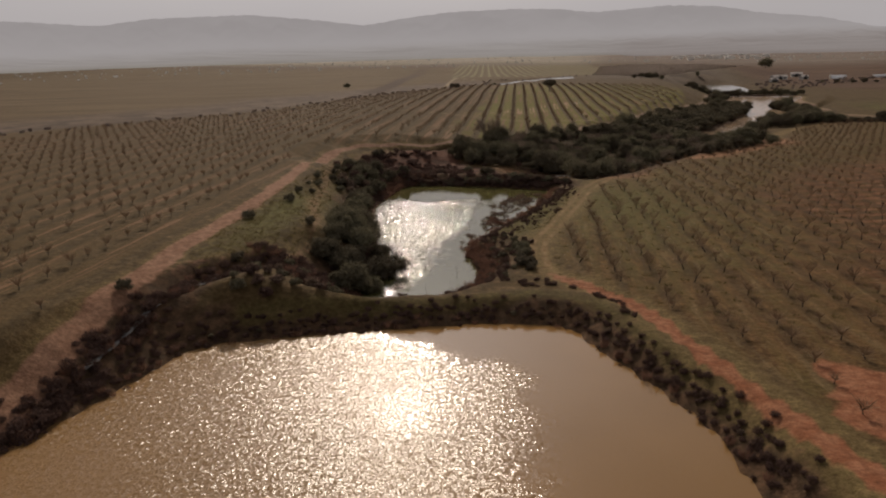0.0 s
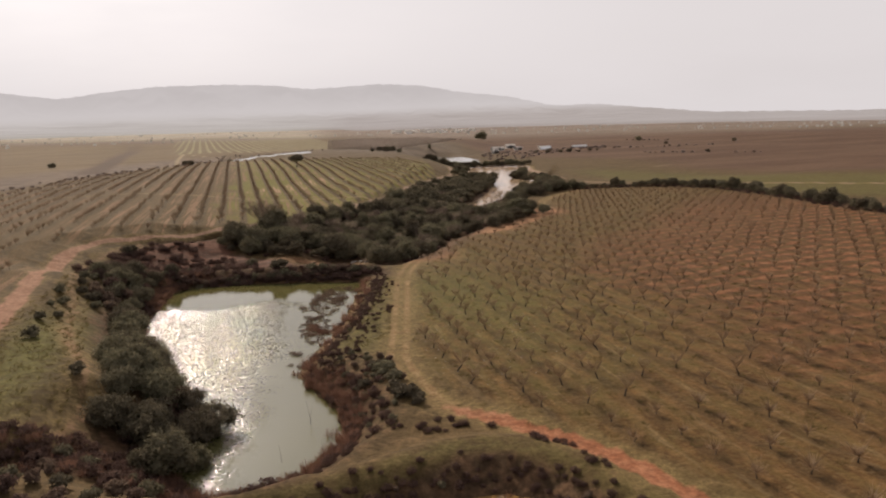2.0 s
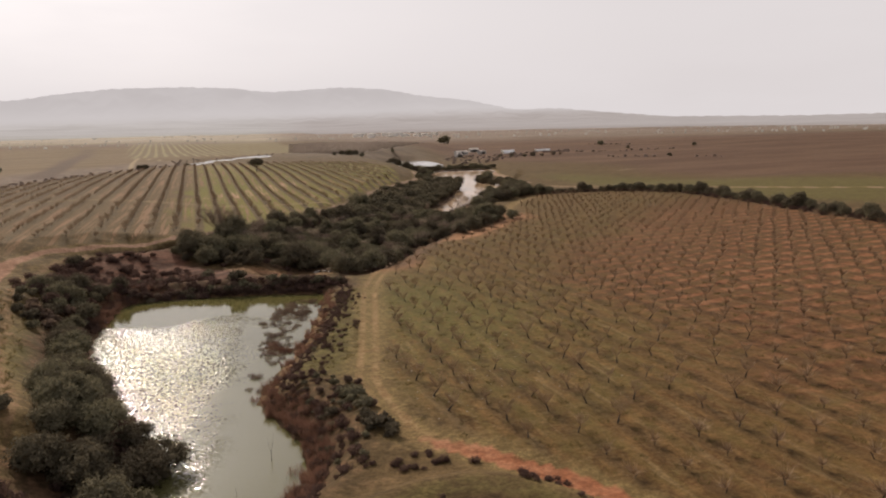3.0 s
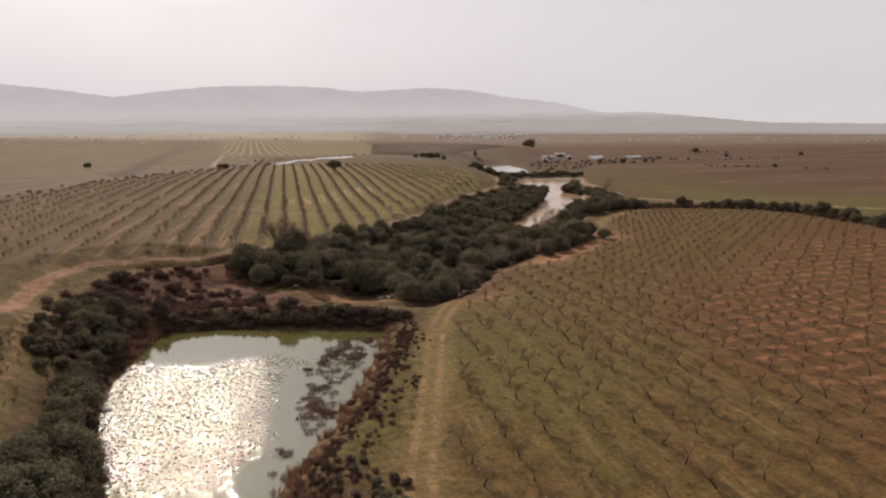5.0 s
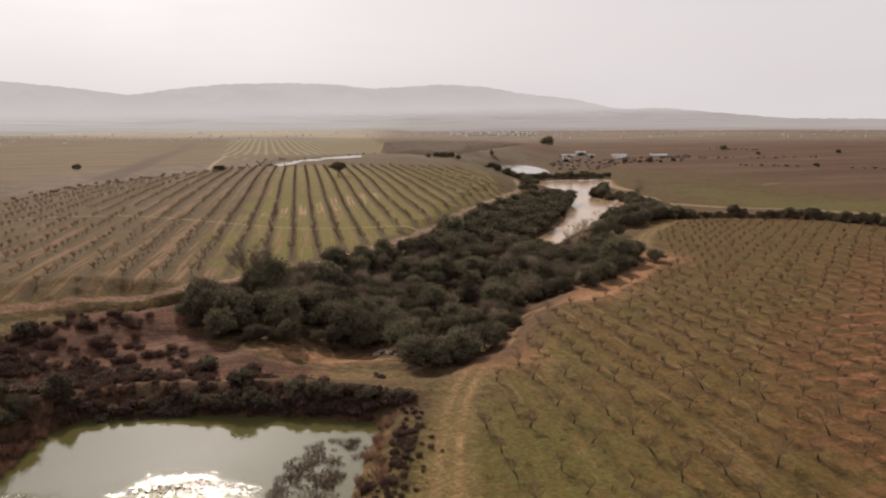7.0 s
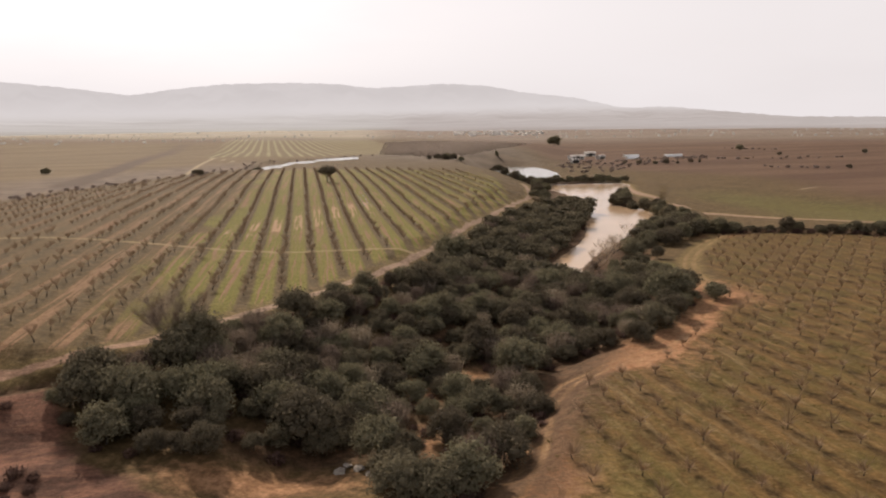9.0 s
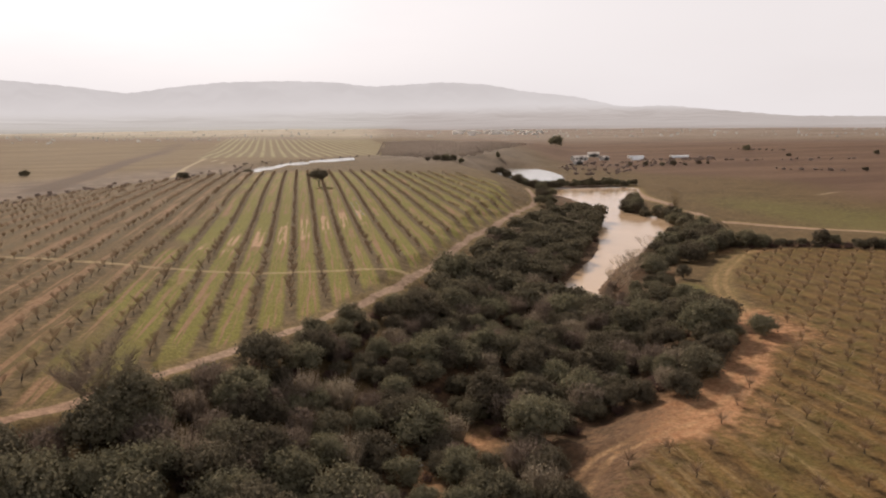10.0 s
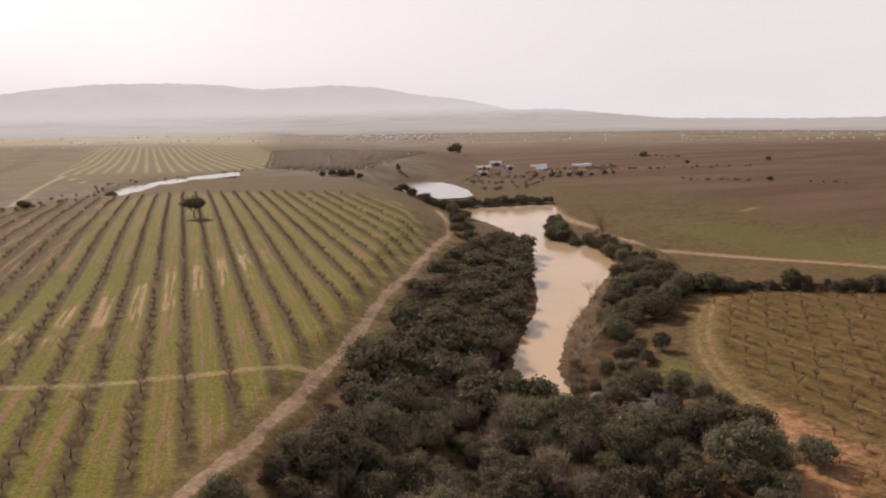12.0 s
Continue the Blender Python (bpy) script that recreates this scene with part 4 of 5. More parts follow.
def scatter(poly, gap, rng, most=4000, keep=None):
    """Spots inside an outline, no two nearer than gap."""
    poly = np.array(poly, float)
    lo, hi = poly.min(0), poly.max(0)
    tries = rng.uniform(lo, hi, (most * 6, 2))
    tries = tries[inside(tries[:, 0], tries[:, 1], poly)]
    got = np.zeros((0, 2))
    for p in tries:
        if len(got) == 0 or ((got - p) ** 2).sum(1).min() > (gap * rng.uniform(0.8, 1.3)) ** 2:
            if keep is None or keep(p):
                got = np.vstack([got, p])
        if len(got) >= most:
            break
    return got


def along(points, gap, wide, rng):
    line = curve_points(points, gap)
    return line + rng.normal(0, wide, line.shape)


def twig_fan(rng, low, tall, count, width):
    """A light crown of single twigs that rise from a short trunk's fork."""
    a, up = rng.uniform(0, 6.28, count), rng.uniform(0.25, 1.0, count)
    out = np.sqrt(1 - (up * 0.85) ** 2)
    way = np.stack([np.cos(a) * out * 0.75, np.sin(a) * out * 0.75, up], -1)
    start = np.array((0, 0, low)) + way * rng.uniform(0.0, 0.35, (count, 1)) * (tall - low)
    tip = start + (way + rng.normal(0, 0.22, (count, 3))) * rng.uniform(0.4, 0.75, (count, 1)) * (tall - low)
    b = rng.uniform(0, 6.28, count)
    side = np.stack([np.cos(b), np.sin(b), 0 * b], -1) * width
    co = np.stack([start - side, start + side, tip + side * 0.4, tip - side * 0.4], 1).reshape(-1, 3)
    return co, np.arange(count * 4).reshape(-1, 4)


# ---- orchards ----
FRUIT, FRUIT_LIGHT = [], []
for k in range(7):
    r = np.random.default_rng(100 + k)
    trunk, twig = bare_tree(r, 1.85 + 0.12 * (k % 3), 0.6, 5 + k % 2, 19, 4, 0.7, True, 0.32, 0.042, 0.2, 0.62)
    FRUIT.append((mesh_of("trunk", trunk, MAT_BARK), mesh_of("crown", twig, MAT_FRUIT_TWIG)))
    r = np.random.default_rng(200 + k)
    stem = bare_tree(r, 1.9, 0.5, 4, 0, 3, 0.7, True, 0.30, 0.030, 0.2)[0]
    FRUIT_LIGHT.append((stem, twig_fan(r, 0.42, 1.75 + 0.15 * (k % 3), 84, 0.020)))


def orchard(outline, rows, origin, turn, steps, close, label, group, seed):
    rng = np.random.default_rng(seed)
    c, s = math.cos(radians(turn)), math.sin(radians(turn))
    spots = []
    for i in range(*rows[0]):
        for j in range(*rows[1]):
            u, v = i * steps[0] + rng.normal(0, 0.12), j * steps[1] + rng.normal(0, 0.25)
            spots.append((origin[0] + c * u + s * v, origin[1] - s * u + c * v))
    spots = np.array(spots)
    d = signed(spots[:, 0], spots[:, 1], outline)
    spots = spots[(d < -1.2) & (rng.uniform(0, 1, len(spots)) > 0.06)]
    zs = lift(spots[:, 0], spots[:, 1])
    near = close(spots)
    order = np.argsort(near)
    rest = []
    for n, i in enumerate(order):
        x, y = spots[i]
        turn_i, size, kind = rng.uniform(0, 6.28), rng.uniform(0.7, 1.08), int(rng.integers(0, 7))
        if n < 150:
            t, w = FRUIT[kind]
            plant("fruit_tree", label, "tree", group, (("trunk", t), ("crown", w)), x, y, zs[i], turn_i, size)
        else:
            rest.append((x, y, zs[i], turn_i, size, kind))
    joined("orchard_trunks", "far rows of bare dark fruit tree trunks", "orchard", [f[0] for f in FRUIT_LIGHT], rest, MAT_BARK)
    joined("orchard_twigs", "brown leafless twigs of the far orchard rows", "orchard", [f[1] for f in FRUIT_LIGHT], rest, MAT_FRUIT_TWIG)


orchard(FIELD_L, ((-30, 16), (-45, 62)), (7.21, 220.0), -1.5, (4.7, 3.7), lambda p: np.hypot(p[:, 0] - 2, (p[:, 1] - 205) * 0.8),
        "small bare fruit tree in a straight orchard row", "left orchard", 11)
orchard(FIELD_R, ((-4, 34), (-20, 42)), (12.85, 92.4), -0.5, (3.75, 4.05), lambda p: np.hypot(p[:, 0] - 18, (p[:, 1] - 108) * 0.75),
        "small leaning bare fruit tree on thin grass", "right orchard", 12)

# ---- oaks and thickets ----
OAKS, THICKETS, BRUSH = [], [], []
for k in range(7):
    r = np.random.default_rng(300 + k)
    crown = oak_crown(r, 2.35 + 0.25 * (k % 3), 2.9 + 0.5 * (k % 4), 0.0, 34, 3600, 0.088, 0.6)
    trunk, _ = bare_tree(r, 3.4, 0.2, 4, 0)
    OAKS.append((mesh_of("crown", crown, MAT_OAK), mesh_of("trunk", trunk, MAT_BARK)))
for k in range(4):
    r = np.random.default_rng(400 + k)
    THICKETS.append((mesh_of("crown", merge([stems(r, 2.0, 2.8, 420, 0.022, 0.55), oak_crown(r, 1.7, 2.0, 0.4, 7, 420, 0.10, False)]), MAT_THICKET),))
    BRUSH.append(merge([stems(r, 1.0, 0.9, 90, 0.03, 0.7), leaves(r, [(0, 0, 0.3), (0.4, 0.2, 0.25), (-0.3, 0.3, 0.3)], [0.5, 0.4, 0.4], 130, 0.09)]))

WOOD = ((-13.5, 160), (-18.5, 164.5), (-21, 169.5), (-19.5, 172.3), (-14.5, 176.0), (-10, 180), (-5, 187), (3.5, 196), (10.5, 205.5), (15, 212), (21.5, 223), (30, 240), (40, 262), (50, 279), (62, 303), (74, 320), (92, 335), (90, 328), (86.5, 311), (78.8, 295), (69.2, 273), (60.5, 258.5), (50.3, 243), (47.4, 229), (51, 219), (57, 213), (62, 206), (59.5, 197), (51, 188), (43, 180.5), (34, 182), (28.2, 178), (25.3, 164.5), (21, 157), (14, 148), (9, 150.5), (7.5, 157), (3.5, 160), (-3, 159), (-8, 157.5))
WEST_BANK = ((-21.5, 74), (-24.4, 80), (-25.6, 90), (-28.6, 104), (-30, 117), (-28.5, 119), (-27.5, 110), (-24, 99), (-20.8, 90), (-16.8, 84), (-17, 78), (-18.6, 74))
EAST_BANK = ((66, 238.5), (70, 240), (78, 246), (93, 259), (99, 268), (105, 283), (108, 300), (104, 305), (102, 294), (91.5, 279), (83, 267), (72, 251.5))
ROCK_BANK = ((58, 206), (65, 211), (66, 218), (60, 224), (55, 224), (54, 216))


def oak(x, y, size, rng, label="dark evergreen oak with a dense rounded crown", group="oak wood", tall=1.0, name="oak_tree"):
    crown, trunk = OAKS[int(rng.integers(0, len(OAKS)))]
    return plant(name, label, "tree", group, (("crown", crown), ("trunk", trunk)), x, y, rise(x, y), rng.uniform(0, 6.28), size, tall)


def thicket(x, y, size, rng):
    return plant("bare_shrub", "grey-brown leafless thicket shrub among oaks", "shrub", "thicket", (("crown", THICKETS[int(rng.integers(0, 4))][0]),), x, y, rise(x, y), rng.uniform(0, 6.28), size)


rng = np.random.default_rng(21)
far_oaks = []
GLADES = np.array(((10.5, 160.5), (7.0, 158.0), (14.6, 166.8), (15.6, 176.0), (13.5, 179.6), (13.3, 177.2), (20.9, 180.8), (20.6, 178.6), (15.2, 172.6), (24.3, 181.0), (13.6, 160.0), (11.8, 163.8), (16.9, 170.6), (22.0, 171.8), (14.6, 157.6), (57.0, 217.5), (55.3, 215.2), (58.2, 214.6), (56.5, 212.5), (59.5, 220.0), (61.0, 218.0), (58.0, 222.0), (60.0, 216.0), (61.5, 221.0)))
for x, y in scatter(WOOD, 1.8, rng, 1050, lambda p: np.hypot(*(GLADES - p).T).min() > 1.9 and float(signed(p[:1], p[1:], np.array(WOOD))[0]) < -0.9):
    edge = float(signed(np.array([x]), np.array([y]), np.array(WOOD))[0])
    if rng.uniform() < ((0.27 if y < 190 else 0.2) if edge < -2.5 else 0.06):
        thicket(x, y, rng.uniform(0.8, 1.25), rng)
    else:
        size = rng.choice((0.5, 0.6, 0.72, 0.88, 1.08)) * rng.uniform(0.88, 1.12) * (1.2 if y > 225 else 1.0) * (0.8 if edge > -1.6 and x < np.interp(y, STREAM_Y, STREAM_X) else 1.0)
        if y > 222:
            far_oaks.append((x, y, rise(x, y), rng.uniform(0, 6.28), size, int(rng.integers(0, 4))))
        else:
            oak(x, y, size, rng)
OAK_FAR = [oak_crown(np.random.default_rng(330 + k), 2.4 + 0.2 * (k % 2), 3.1 + 0.4 * (k % 3), 0.0, 18, 900, 0.17, 0.7) for k in range(4)]
joined("oak_wood", "dense dark evergreen oaks beside the far pond", "trees", OAK_FAR, far_oaks, MAT_OAK)
for x, y in scatter(WEST_BANK, 1.9, rng, 90):
    oak(x, y, rng.uniform(0.6, 1.05), rng, "dark evergreen oak on the pond's west bank", "west bank oaks")
for x, y in scatter(((-31, 118), (-35, 132), (-35.5, 144), (-30, 146), (-28.2, 139), (-29, 128), (-28.8, 119)), 2.4, rng, 26):
    oak(x, y, rng.uniform(0.45, 0.75), rng, "low dark evergreen oak on the pond's west bank", "west bank oaks")
for x, y in scatter(EAST_BANK, 2.3, rng, 110):
    oak(x, y, rng.uniform(0.65, 1.1), rng, "dark evergreen oak on the silty pond's east bank", "east bank oaks", name="evergreen_bush")
for x, y in scatter(ROCK_BANK, 3.0, rng, 14, lambda p: math.hypot(p[0] - 59.2, p[1] - 219.0) > 3.6):
    oak(x, y, rng.uniform(0.6, 1.0), rng, "low evergreen oak among grey rocks", "rock bank oaks")
for x, y in ((28.6, 234), (62.2, 198.3), (62, 228.5), (66.5, 231), (70, 233), (64, 233.5), (67, 235.5), (60, 231)):
    oak(x, y, rng.uniform(0.5, 0.75) if y != 234 else 1.3, rng, "small round evergreen oak standing on open grass", "single oaks")
for x, y in along(HEDGE, 1.35, 0.9, rng):
    oak(x, y, rng.choice((0.3, 0.42, 0.55, 0.7, 0.9)) * rng.uniform(0.85, 1.15), rng, "dark evergreen bush in a field hedge", "field hedge", name="evergreen_bush")
for x, y in along(((103, 296), (107, 303), (108, 313), (105, 322), (103, 329), (106, 336), (112, 346), (118, 356)), 1.8, 1.3, rng):
    oak(x, y, rng.uniform(0.6, 1.0), rng, "dark bush on the silty pond's far shore", "far shore bushes", name="evergreen_bush")
for x, y in along(((88, 404), (100, 406), (114, 407), (128, 405), (138, 403)), 1.3, 0.9, rng):
    oak(x, y, rng.uniform(0.6, 1.05), rng, "dark bush on a low dam", "far dam bushes", name="evergreen_bush")
for x, y in along(((76, 330), (82, 350), (90, 375), (92, 398), (90, 420), (92, 450), (96, 466)), 5.0, 1.5, rng):
    oak(x, y, rng.uniform(0.6, 1.1), rng, "dark oak beside the far ponds", "far shore bushes", name="evergreen_bush")
lone_crown = mesh_of("crown", oak_crown(np.random.default_rng(77), 3.6, 1.9, 3.2, 26, 3400, 0.15, 0.8), MAT_OAK)
lone_trunk = mesh_of("trunk", bare_tree(np.random.default_rng(78), 5.6, 0.3, 5, 0, 6, 1.1, False, 0.3, 0.05)[0], MAT_BARK)
plant("oak_tree", "lone broad evergreen oak standing between orchard rows", "tree", "", (("crown", lone_crown), ("trunk", lone_trunk)), 6.6, 364.0, rise(6.6, 364.0), 0.3, 1.0)

# ---- single bare trees ----
def bare(x, y, tall, seed, label, twig, limbs=6, twigs=12, lean=0.5, wide=1.15, bushy=False):
    t, w = bare_tree(np.random.default_rng(seed), tall, lean, limbs, twigs, 5, wide, bushy, 0.14, 0.02)
    return plant("bare_tree", label, "tree", "", (("trunk", mesh_of("trunk", t, MAT_BARK)), ("crown", mesh_of("crown", w, twig))), x, y, rise(x, y), seed * 0.7, 1.0)


bare(-11.2, 179.2, 6.4, 503, "tall leafless tree with spreading twigs beside the track", MAT_TWIG, 12, 44, 0.3, 0.85, True)
for k, (x, y, tall) in enumerate(((78.6, 265.8, 3.8), (69.6, 250.5, 4.2), (66.6, 246.5, 4.0), (63.6, 243.0, 4.0), (60.8, 239.8, 3.6), (58.6, 236.6, 3.2), (68.4, 248.4, 3.4), (65.2, 244.4, 3.2), (57.8, 233.0, 2.8))):
    bare(x, y, tall, 510 + k, "pale leafless willow at the silty pond's edge", MAT_PALE_TWIG, 10, 16)
for k, (x, y) in enumerate(((54.5, 229.5), (53.5, 227.5), (55.5, 232), (56, 227), (57.5, 235))):
    thicket(x, y, 0.6, rng)

# ---- dead poles in the water ----
for k, (x, y, tall) in enumerate(((-8.7, 81.6, 2.6), (-11.4, 75.4, 1.9), (-8.3, 73.2, 3.2))):
    t, _ = bare_tree(np.random.default_rng(540 + k), tall, 0.2, 2, 0)
    ob = new("dead_pole", mesh_of("dead_pole", (t[0] * (0.35, 0.35, 1.3), t[1]), MAT_BARK))
    ob.location = (x, y, -2.3)
    tagged(ob, "thin dead forked pole standing in the green pond", "dead branch", "dead poles")


# ---- rocks ----
def rock_template(seed, size):
    rng_ = np.random.default_rng(seed)
    bm = bmesh.new()
    bmesh.ops.create_icosphere(bm, subdivisions=2, radius=1.0)
    cuts = rng_.normal(size=(7, 3))
    cuts /= np.linalg.norm(cuts, axis=1)[:, None]
    for v in bm.verts:
        p = np.array(v.co)
        for c in cuts:
            over = p @ c - 0.45
            if over > 0:
                p = p - c * over * 0.85
        v.co = p * (1.35, 0.85, 0.5) * size * (1 + 0.12 * noise.noise(Vector(p) * 2.3 + Vector((seed, 0, 0))))
    me = bpy.data.meshes.new("rock")
    bm.to_mesh(me)
    bm.free()
    me.materials.append(MAT_ROCK)
    return me


ROCKS = [rock_template(600 + k, 1.0) for k in range(5)]
PALE_ROCKS = [m.copy() for m in ROCKS]
for m in PALE_ROCKS:
    m.materials[0] = MAT_STONE
r = np.random.default_rng(61)
ROCK_X, ROCK_Y = 59.2, 219.4
for k in range(20):
    a = r.uniform(0, 6.28)
    x, y = ROCK_X + 2.6 * math.cos(a) * r.uniform(0.2, 1.4), ROCK_Y + 2.4 * math.sin(a) * r.uniform(0.2, 1.3)
    if k > 15:
        x, y = r.uniform(52.5, 54.5), r.uniform(213, 224)
    ob = new("rock", ROCKS[k % 5])
    size = r.uniform(0.5, 1.5)
    ob.matrix_basis = Matrix.LocRotScale((x, y, rise(x, y) + 0.15 * size), Euler((r.normal(0, 0.2), r.normal(0, 0.2), r.uniform(0, 6))), (size,) * 3)
    tagged(ob, "angular grey boulder on the wooded bank", "rock", "bank rocks")

for k in range(30):
    x, y = GLADES[k % 5]
    x, y = x + r.normal(0, 1.0), y + r.normal(0, 1.0)
    ob = new("rock", ROCKS[k % 5])
    size = r.uniform(0.3, 0.7)
    ob.matrix_basis = Matrix.LocRotScale((x, y, rise(x, y) + 0.12 * size), Euler((r.normal(0, 0.2), r.normal(0, 0.2), r.uniform(0, 6))), (size,) * 3)
    tagged(ob, "pale boulder in a gap of the oak wood", "rock", "wood rocks")
    ob.data = PALE_ROCKS[k % 5]

# ---- reeds, brush, tufts ----
REEDS = [stems(np.random.default_rng(700 + k), 0.8, 1.0, 110, 0.018, 0.6) for k in range(4)]
REED_MESH = [mesh_of("reed_clump", t, MAT_REED) for t in REEDS]
DARK_REED = [mesh_of("reed_clump", t, MAT_BRUSH) for t in REEDS]
r = np.random.default_rng(71)
for cx, cy, n, wide, dark in ((-6.8, 121.0, 5, 1.2, 1), (-3.2, 127.0, 10, 1.6, 1), (-1.2, 124.5, 12, 1.7, 1), (-5.0, 116.0, 8, 1.2, 1), (-6.0, 110.2, 16, 1.6, 0), (-4.6, 108.8, 10, 1.2, 0), (-8.8, 98.0, 5, 1.0, 1), (0.8, 130.5, 10, 1.4, 1), (-8.9, 101.5, 3, 0.7, 1)):
    for k in range(n):
        x, y = cx + r.normal(0, wide * 0.55), cy + r.normal(0, wide * 0.8)
        ob = new("reed_clump", (DARK_REED if dark else REED_MESH)[int(r.integers(0, 4))])
        s_ = r.uniform(0.5, 1.0)
        ob.matrix_basis = Matrix.LocRotScale((x, y, -1.85), Euler((0, 0, r.uniform(0, 6))), (s_ * 1.1, s_ * 1.1, s_ * 0.5))
        tagged(ob, "clump of dead dark reeds standing in the green pond" if dark else "clump of reddish dead reeds in the green pond", "reeds", "pond reeds")

for poly, n in ((((-1.5, 132.5), (-4.5, 128), (-6, 121), (-4, 116), (-2, 119), (0.3, 127)), 110), (((-8.3, 112), (-7, 104), (-4.2, 107), (-4, 114), (-6, 115)), 40)):
    for x, y in scatter(poly, 0.5, r, n):
        ob = new("reed_clump", DARK_REED[int(r.integers(0, 4))])
        s_ = r.uniform(0.4, 0.95)
        ob.matrix_basis = Matrix.LocRotScale((x, y, -1.85), Euler((0, 0, r.uniform(0, 6))), (s_ * 0.9, s_ * 0.9, s_ * 0.45))
        tagged(ob, "clump of dead dark reeds standing in the green pond", "reeds", "pond reeds")


def ring(poly, offs, gap, rng_, keep):
    """Spots that follow a shore on its landward side."""
    line = closed_curve(poly, gap)
    out = []
    for lo, hi in offs:
        t = np.roll(line, -1, 0) - np.roll(line, 1, 0)
        t /= np.linalg.norm(t, axis=1)[:, None] + 1e-9
        area = np.sum(line[:, 0] * np.roll(line[:, 1], -1) - np.roll(line[:, 0], -1) * line[:, 1])
        n = np.stack([t[:, 1], -t[:, 0]], -1) * (1 if area > 0 else -1)
        out.append(line + n * rng_.uniform(lo, hi, (len(line), 1)) + rng_.normal(0, 0.25, line.shape))
    p = np.concatenate(out)
    return p[[keep(x, y) for x, y in p]]


def spots(points, rng_, lo, hi, kinds=4):
    z = lift(points[:, 0], points[:, 1])
    return [(x, y, zz, rng_.uniform(0, 6.28), rng_.uniform(lo, hi), int(rng_.integers(0, kinds))) for (x, y), zz in zip(points, z)]


r = np.random.default_rng(81)
brushy = [spots(ring(POND_1, ((0.2, 1.0), (0.6, 1.8), (1.0, 2.3), (1.6, 3.0)), 0.75, r, lambda x, y: y > 20 and r.uniform() < 0.9), r, 0.25, 0.5),
          spots(ring(POND_2, ((0.2, 1.2), (0.8, 2.4), (1.6, 3.6), (2.5, 5.0)), 0.9, r, lambda x, y: r.uniform() < (0.75 if y > 135 or y < 88 or x < -10 else 0.12)), r, 0.35, 0.85)]
h_pts = np.concatenate([along(p, 0.36, 1.1, r) for p in (((-36, 151), (-30, 152.5), (-24, 151), (-19, 152)), ((-34, 157.5), (-29, 159), (-23, 160.5)), ((-31, 147.5), (-25, 148.8), (-18, 148.2), (-12, 150)),
                        ((-36.5, 145), (-33, 148), (-29.5, 149)), ((-37, 155), (-34, 161), (-29, 165.5), (-24, 168)), ((-12, 147), (-6, 147.6), (-2, 146.4)), ((-38, 139), (-38.5, 146), (-36.5, 152), (-35.5, 158.5)), ((-36, 140), (-36, 146), (-34.5, 151), (-33.5, 155)), ((-33.5, 143.5), (-28, 146.2), (-20, 146.4), (-14, 146)), ((-30, 153.5), (-24, 154.5), (-18, 156)))])
brushy.append(spots(h_pts[wobble(h_pts[:, 0], h_pts[:, 1], 1.3, 0.9) > r.uniform(-0.9, 0.5, len(h_pts))], r, 0.4, 1.2))
w_pts = np.array(scatter(WOOD, 2.2, r, 420))
brushy.append(spots(w_pts, r, 0.6, 1.2))
d_pts = np.concatenate([along(((-25, 139.9), (-18, 140.5), (-10, 139.6), (-2, 137.8), (5, 136.2)), 0.7, 0.4, r), along(((-24, 142.2), (-11, 140.6), (-2, 139.2), (6, 137.6)), 0.8, 0.4, r)])
brushy.append(spots(d_pts, r, 0.7, 1.1))
brushy.append(spots(along(HEDGE, 0.4, 1.1, r), r, 0.6, 1.3))
brushy.append(spots(ring(POND_2, ((2.2, 3.0), (2.3, 3.3), (2.6, 3.8), (2.8, 6.0)), 0.4, r, lambda x, y: x > -10 and 90 < y < 135 and r.uniform() < 0.7), r, 0.2, 0.45))
brushy.append(spots(np.concatenate([along(DITCH, 0.45, 0.9, r), along(DITCH, 0.45, 0.7, r)]), r, 0.4, 0.9))
brushy.append(spots(np.array(scatter(((-31, 74), (-26, 76.5), (-20, 75), (-18, 71), (-25, 69)), 0.8, r, 120)), r, 0.5, 1.0))
e_pts = np.concatenate([along(((-4, 72.5), (1, 71.2), (4.5, 69.0), (7.4, 65.6), (9.4, 61.2)), 0.5, 0.4, r), along(((-3, 73.2), (2.5, 72.4), (6.0, 69.0), (8.6, 65.4)), 0.6, 0.4, r)])
brushy.append(spots(e_pts[wobble(e_pts[:, 0], e_pts[:, 1], 2.0, 0.4) > -0.1], r, 0.25, 0.55))
joined("brush", "dry dark brown brush along the pond banks", "brush", BRUSH, sum(brushy, []), MAT_BRUSH)
red_reeds = [spots(np.concatenate([along(DITCH, 0.8, 1.0, r), np.array(scatter(((-31, 74), (-26, 76.5), (-20, 75), (-17, 70), (-25, 69)), 1.0, r, 80))]), r, 0.5, 0.9), spots(ring(POND_2, ((0.0, 0.8), (0.5, 1.8), (1.0, 2.6)), 0.7, r, lambda x, y: (y < 92 and x > -16) or (x > -10 and y < 134 and r.uniform() < 0.3) or (y > 128 and x < -20) or (y < 74)), r, 0.6, 1.1),
             spots(ring(POND_1, ((0.0, 0.6),), 0.9, r, lambda x, y: y > 20 and r.uniform() < 0.5), r, 0.4, 0.8)]
joined("dead_reeds", "reddish dead reeds and bramble at the water's edge", "reeds", REEDS, sum(red_reeds, []), MAT_REED)
TUFTS = [stems(np.random.default_rng(720 + k), 0.4, 0.3, 26, 0.02, 0.8) for k in range(4)]
VERGE = ((-4, 92), (2, 101), (5.5, 118), (8, 132), (4, 134), (1.5, 124), (-2, 112))
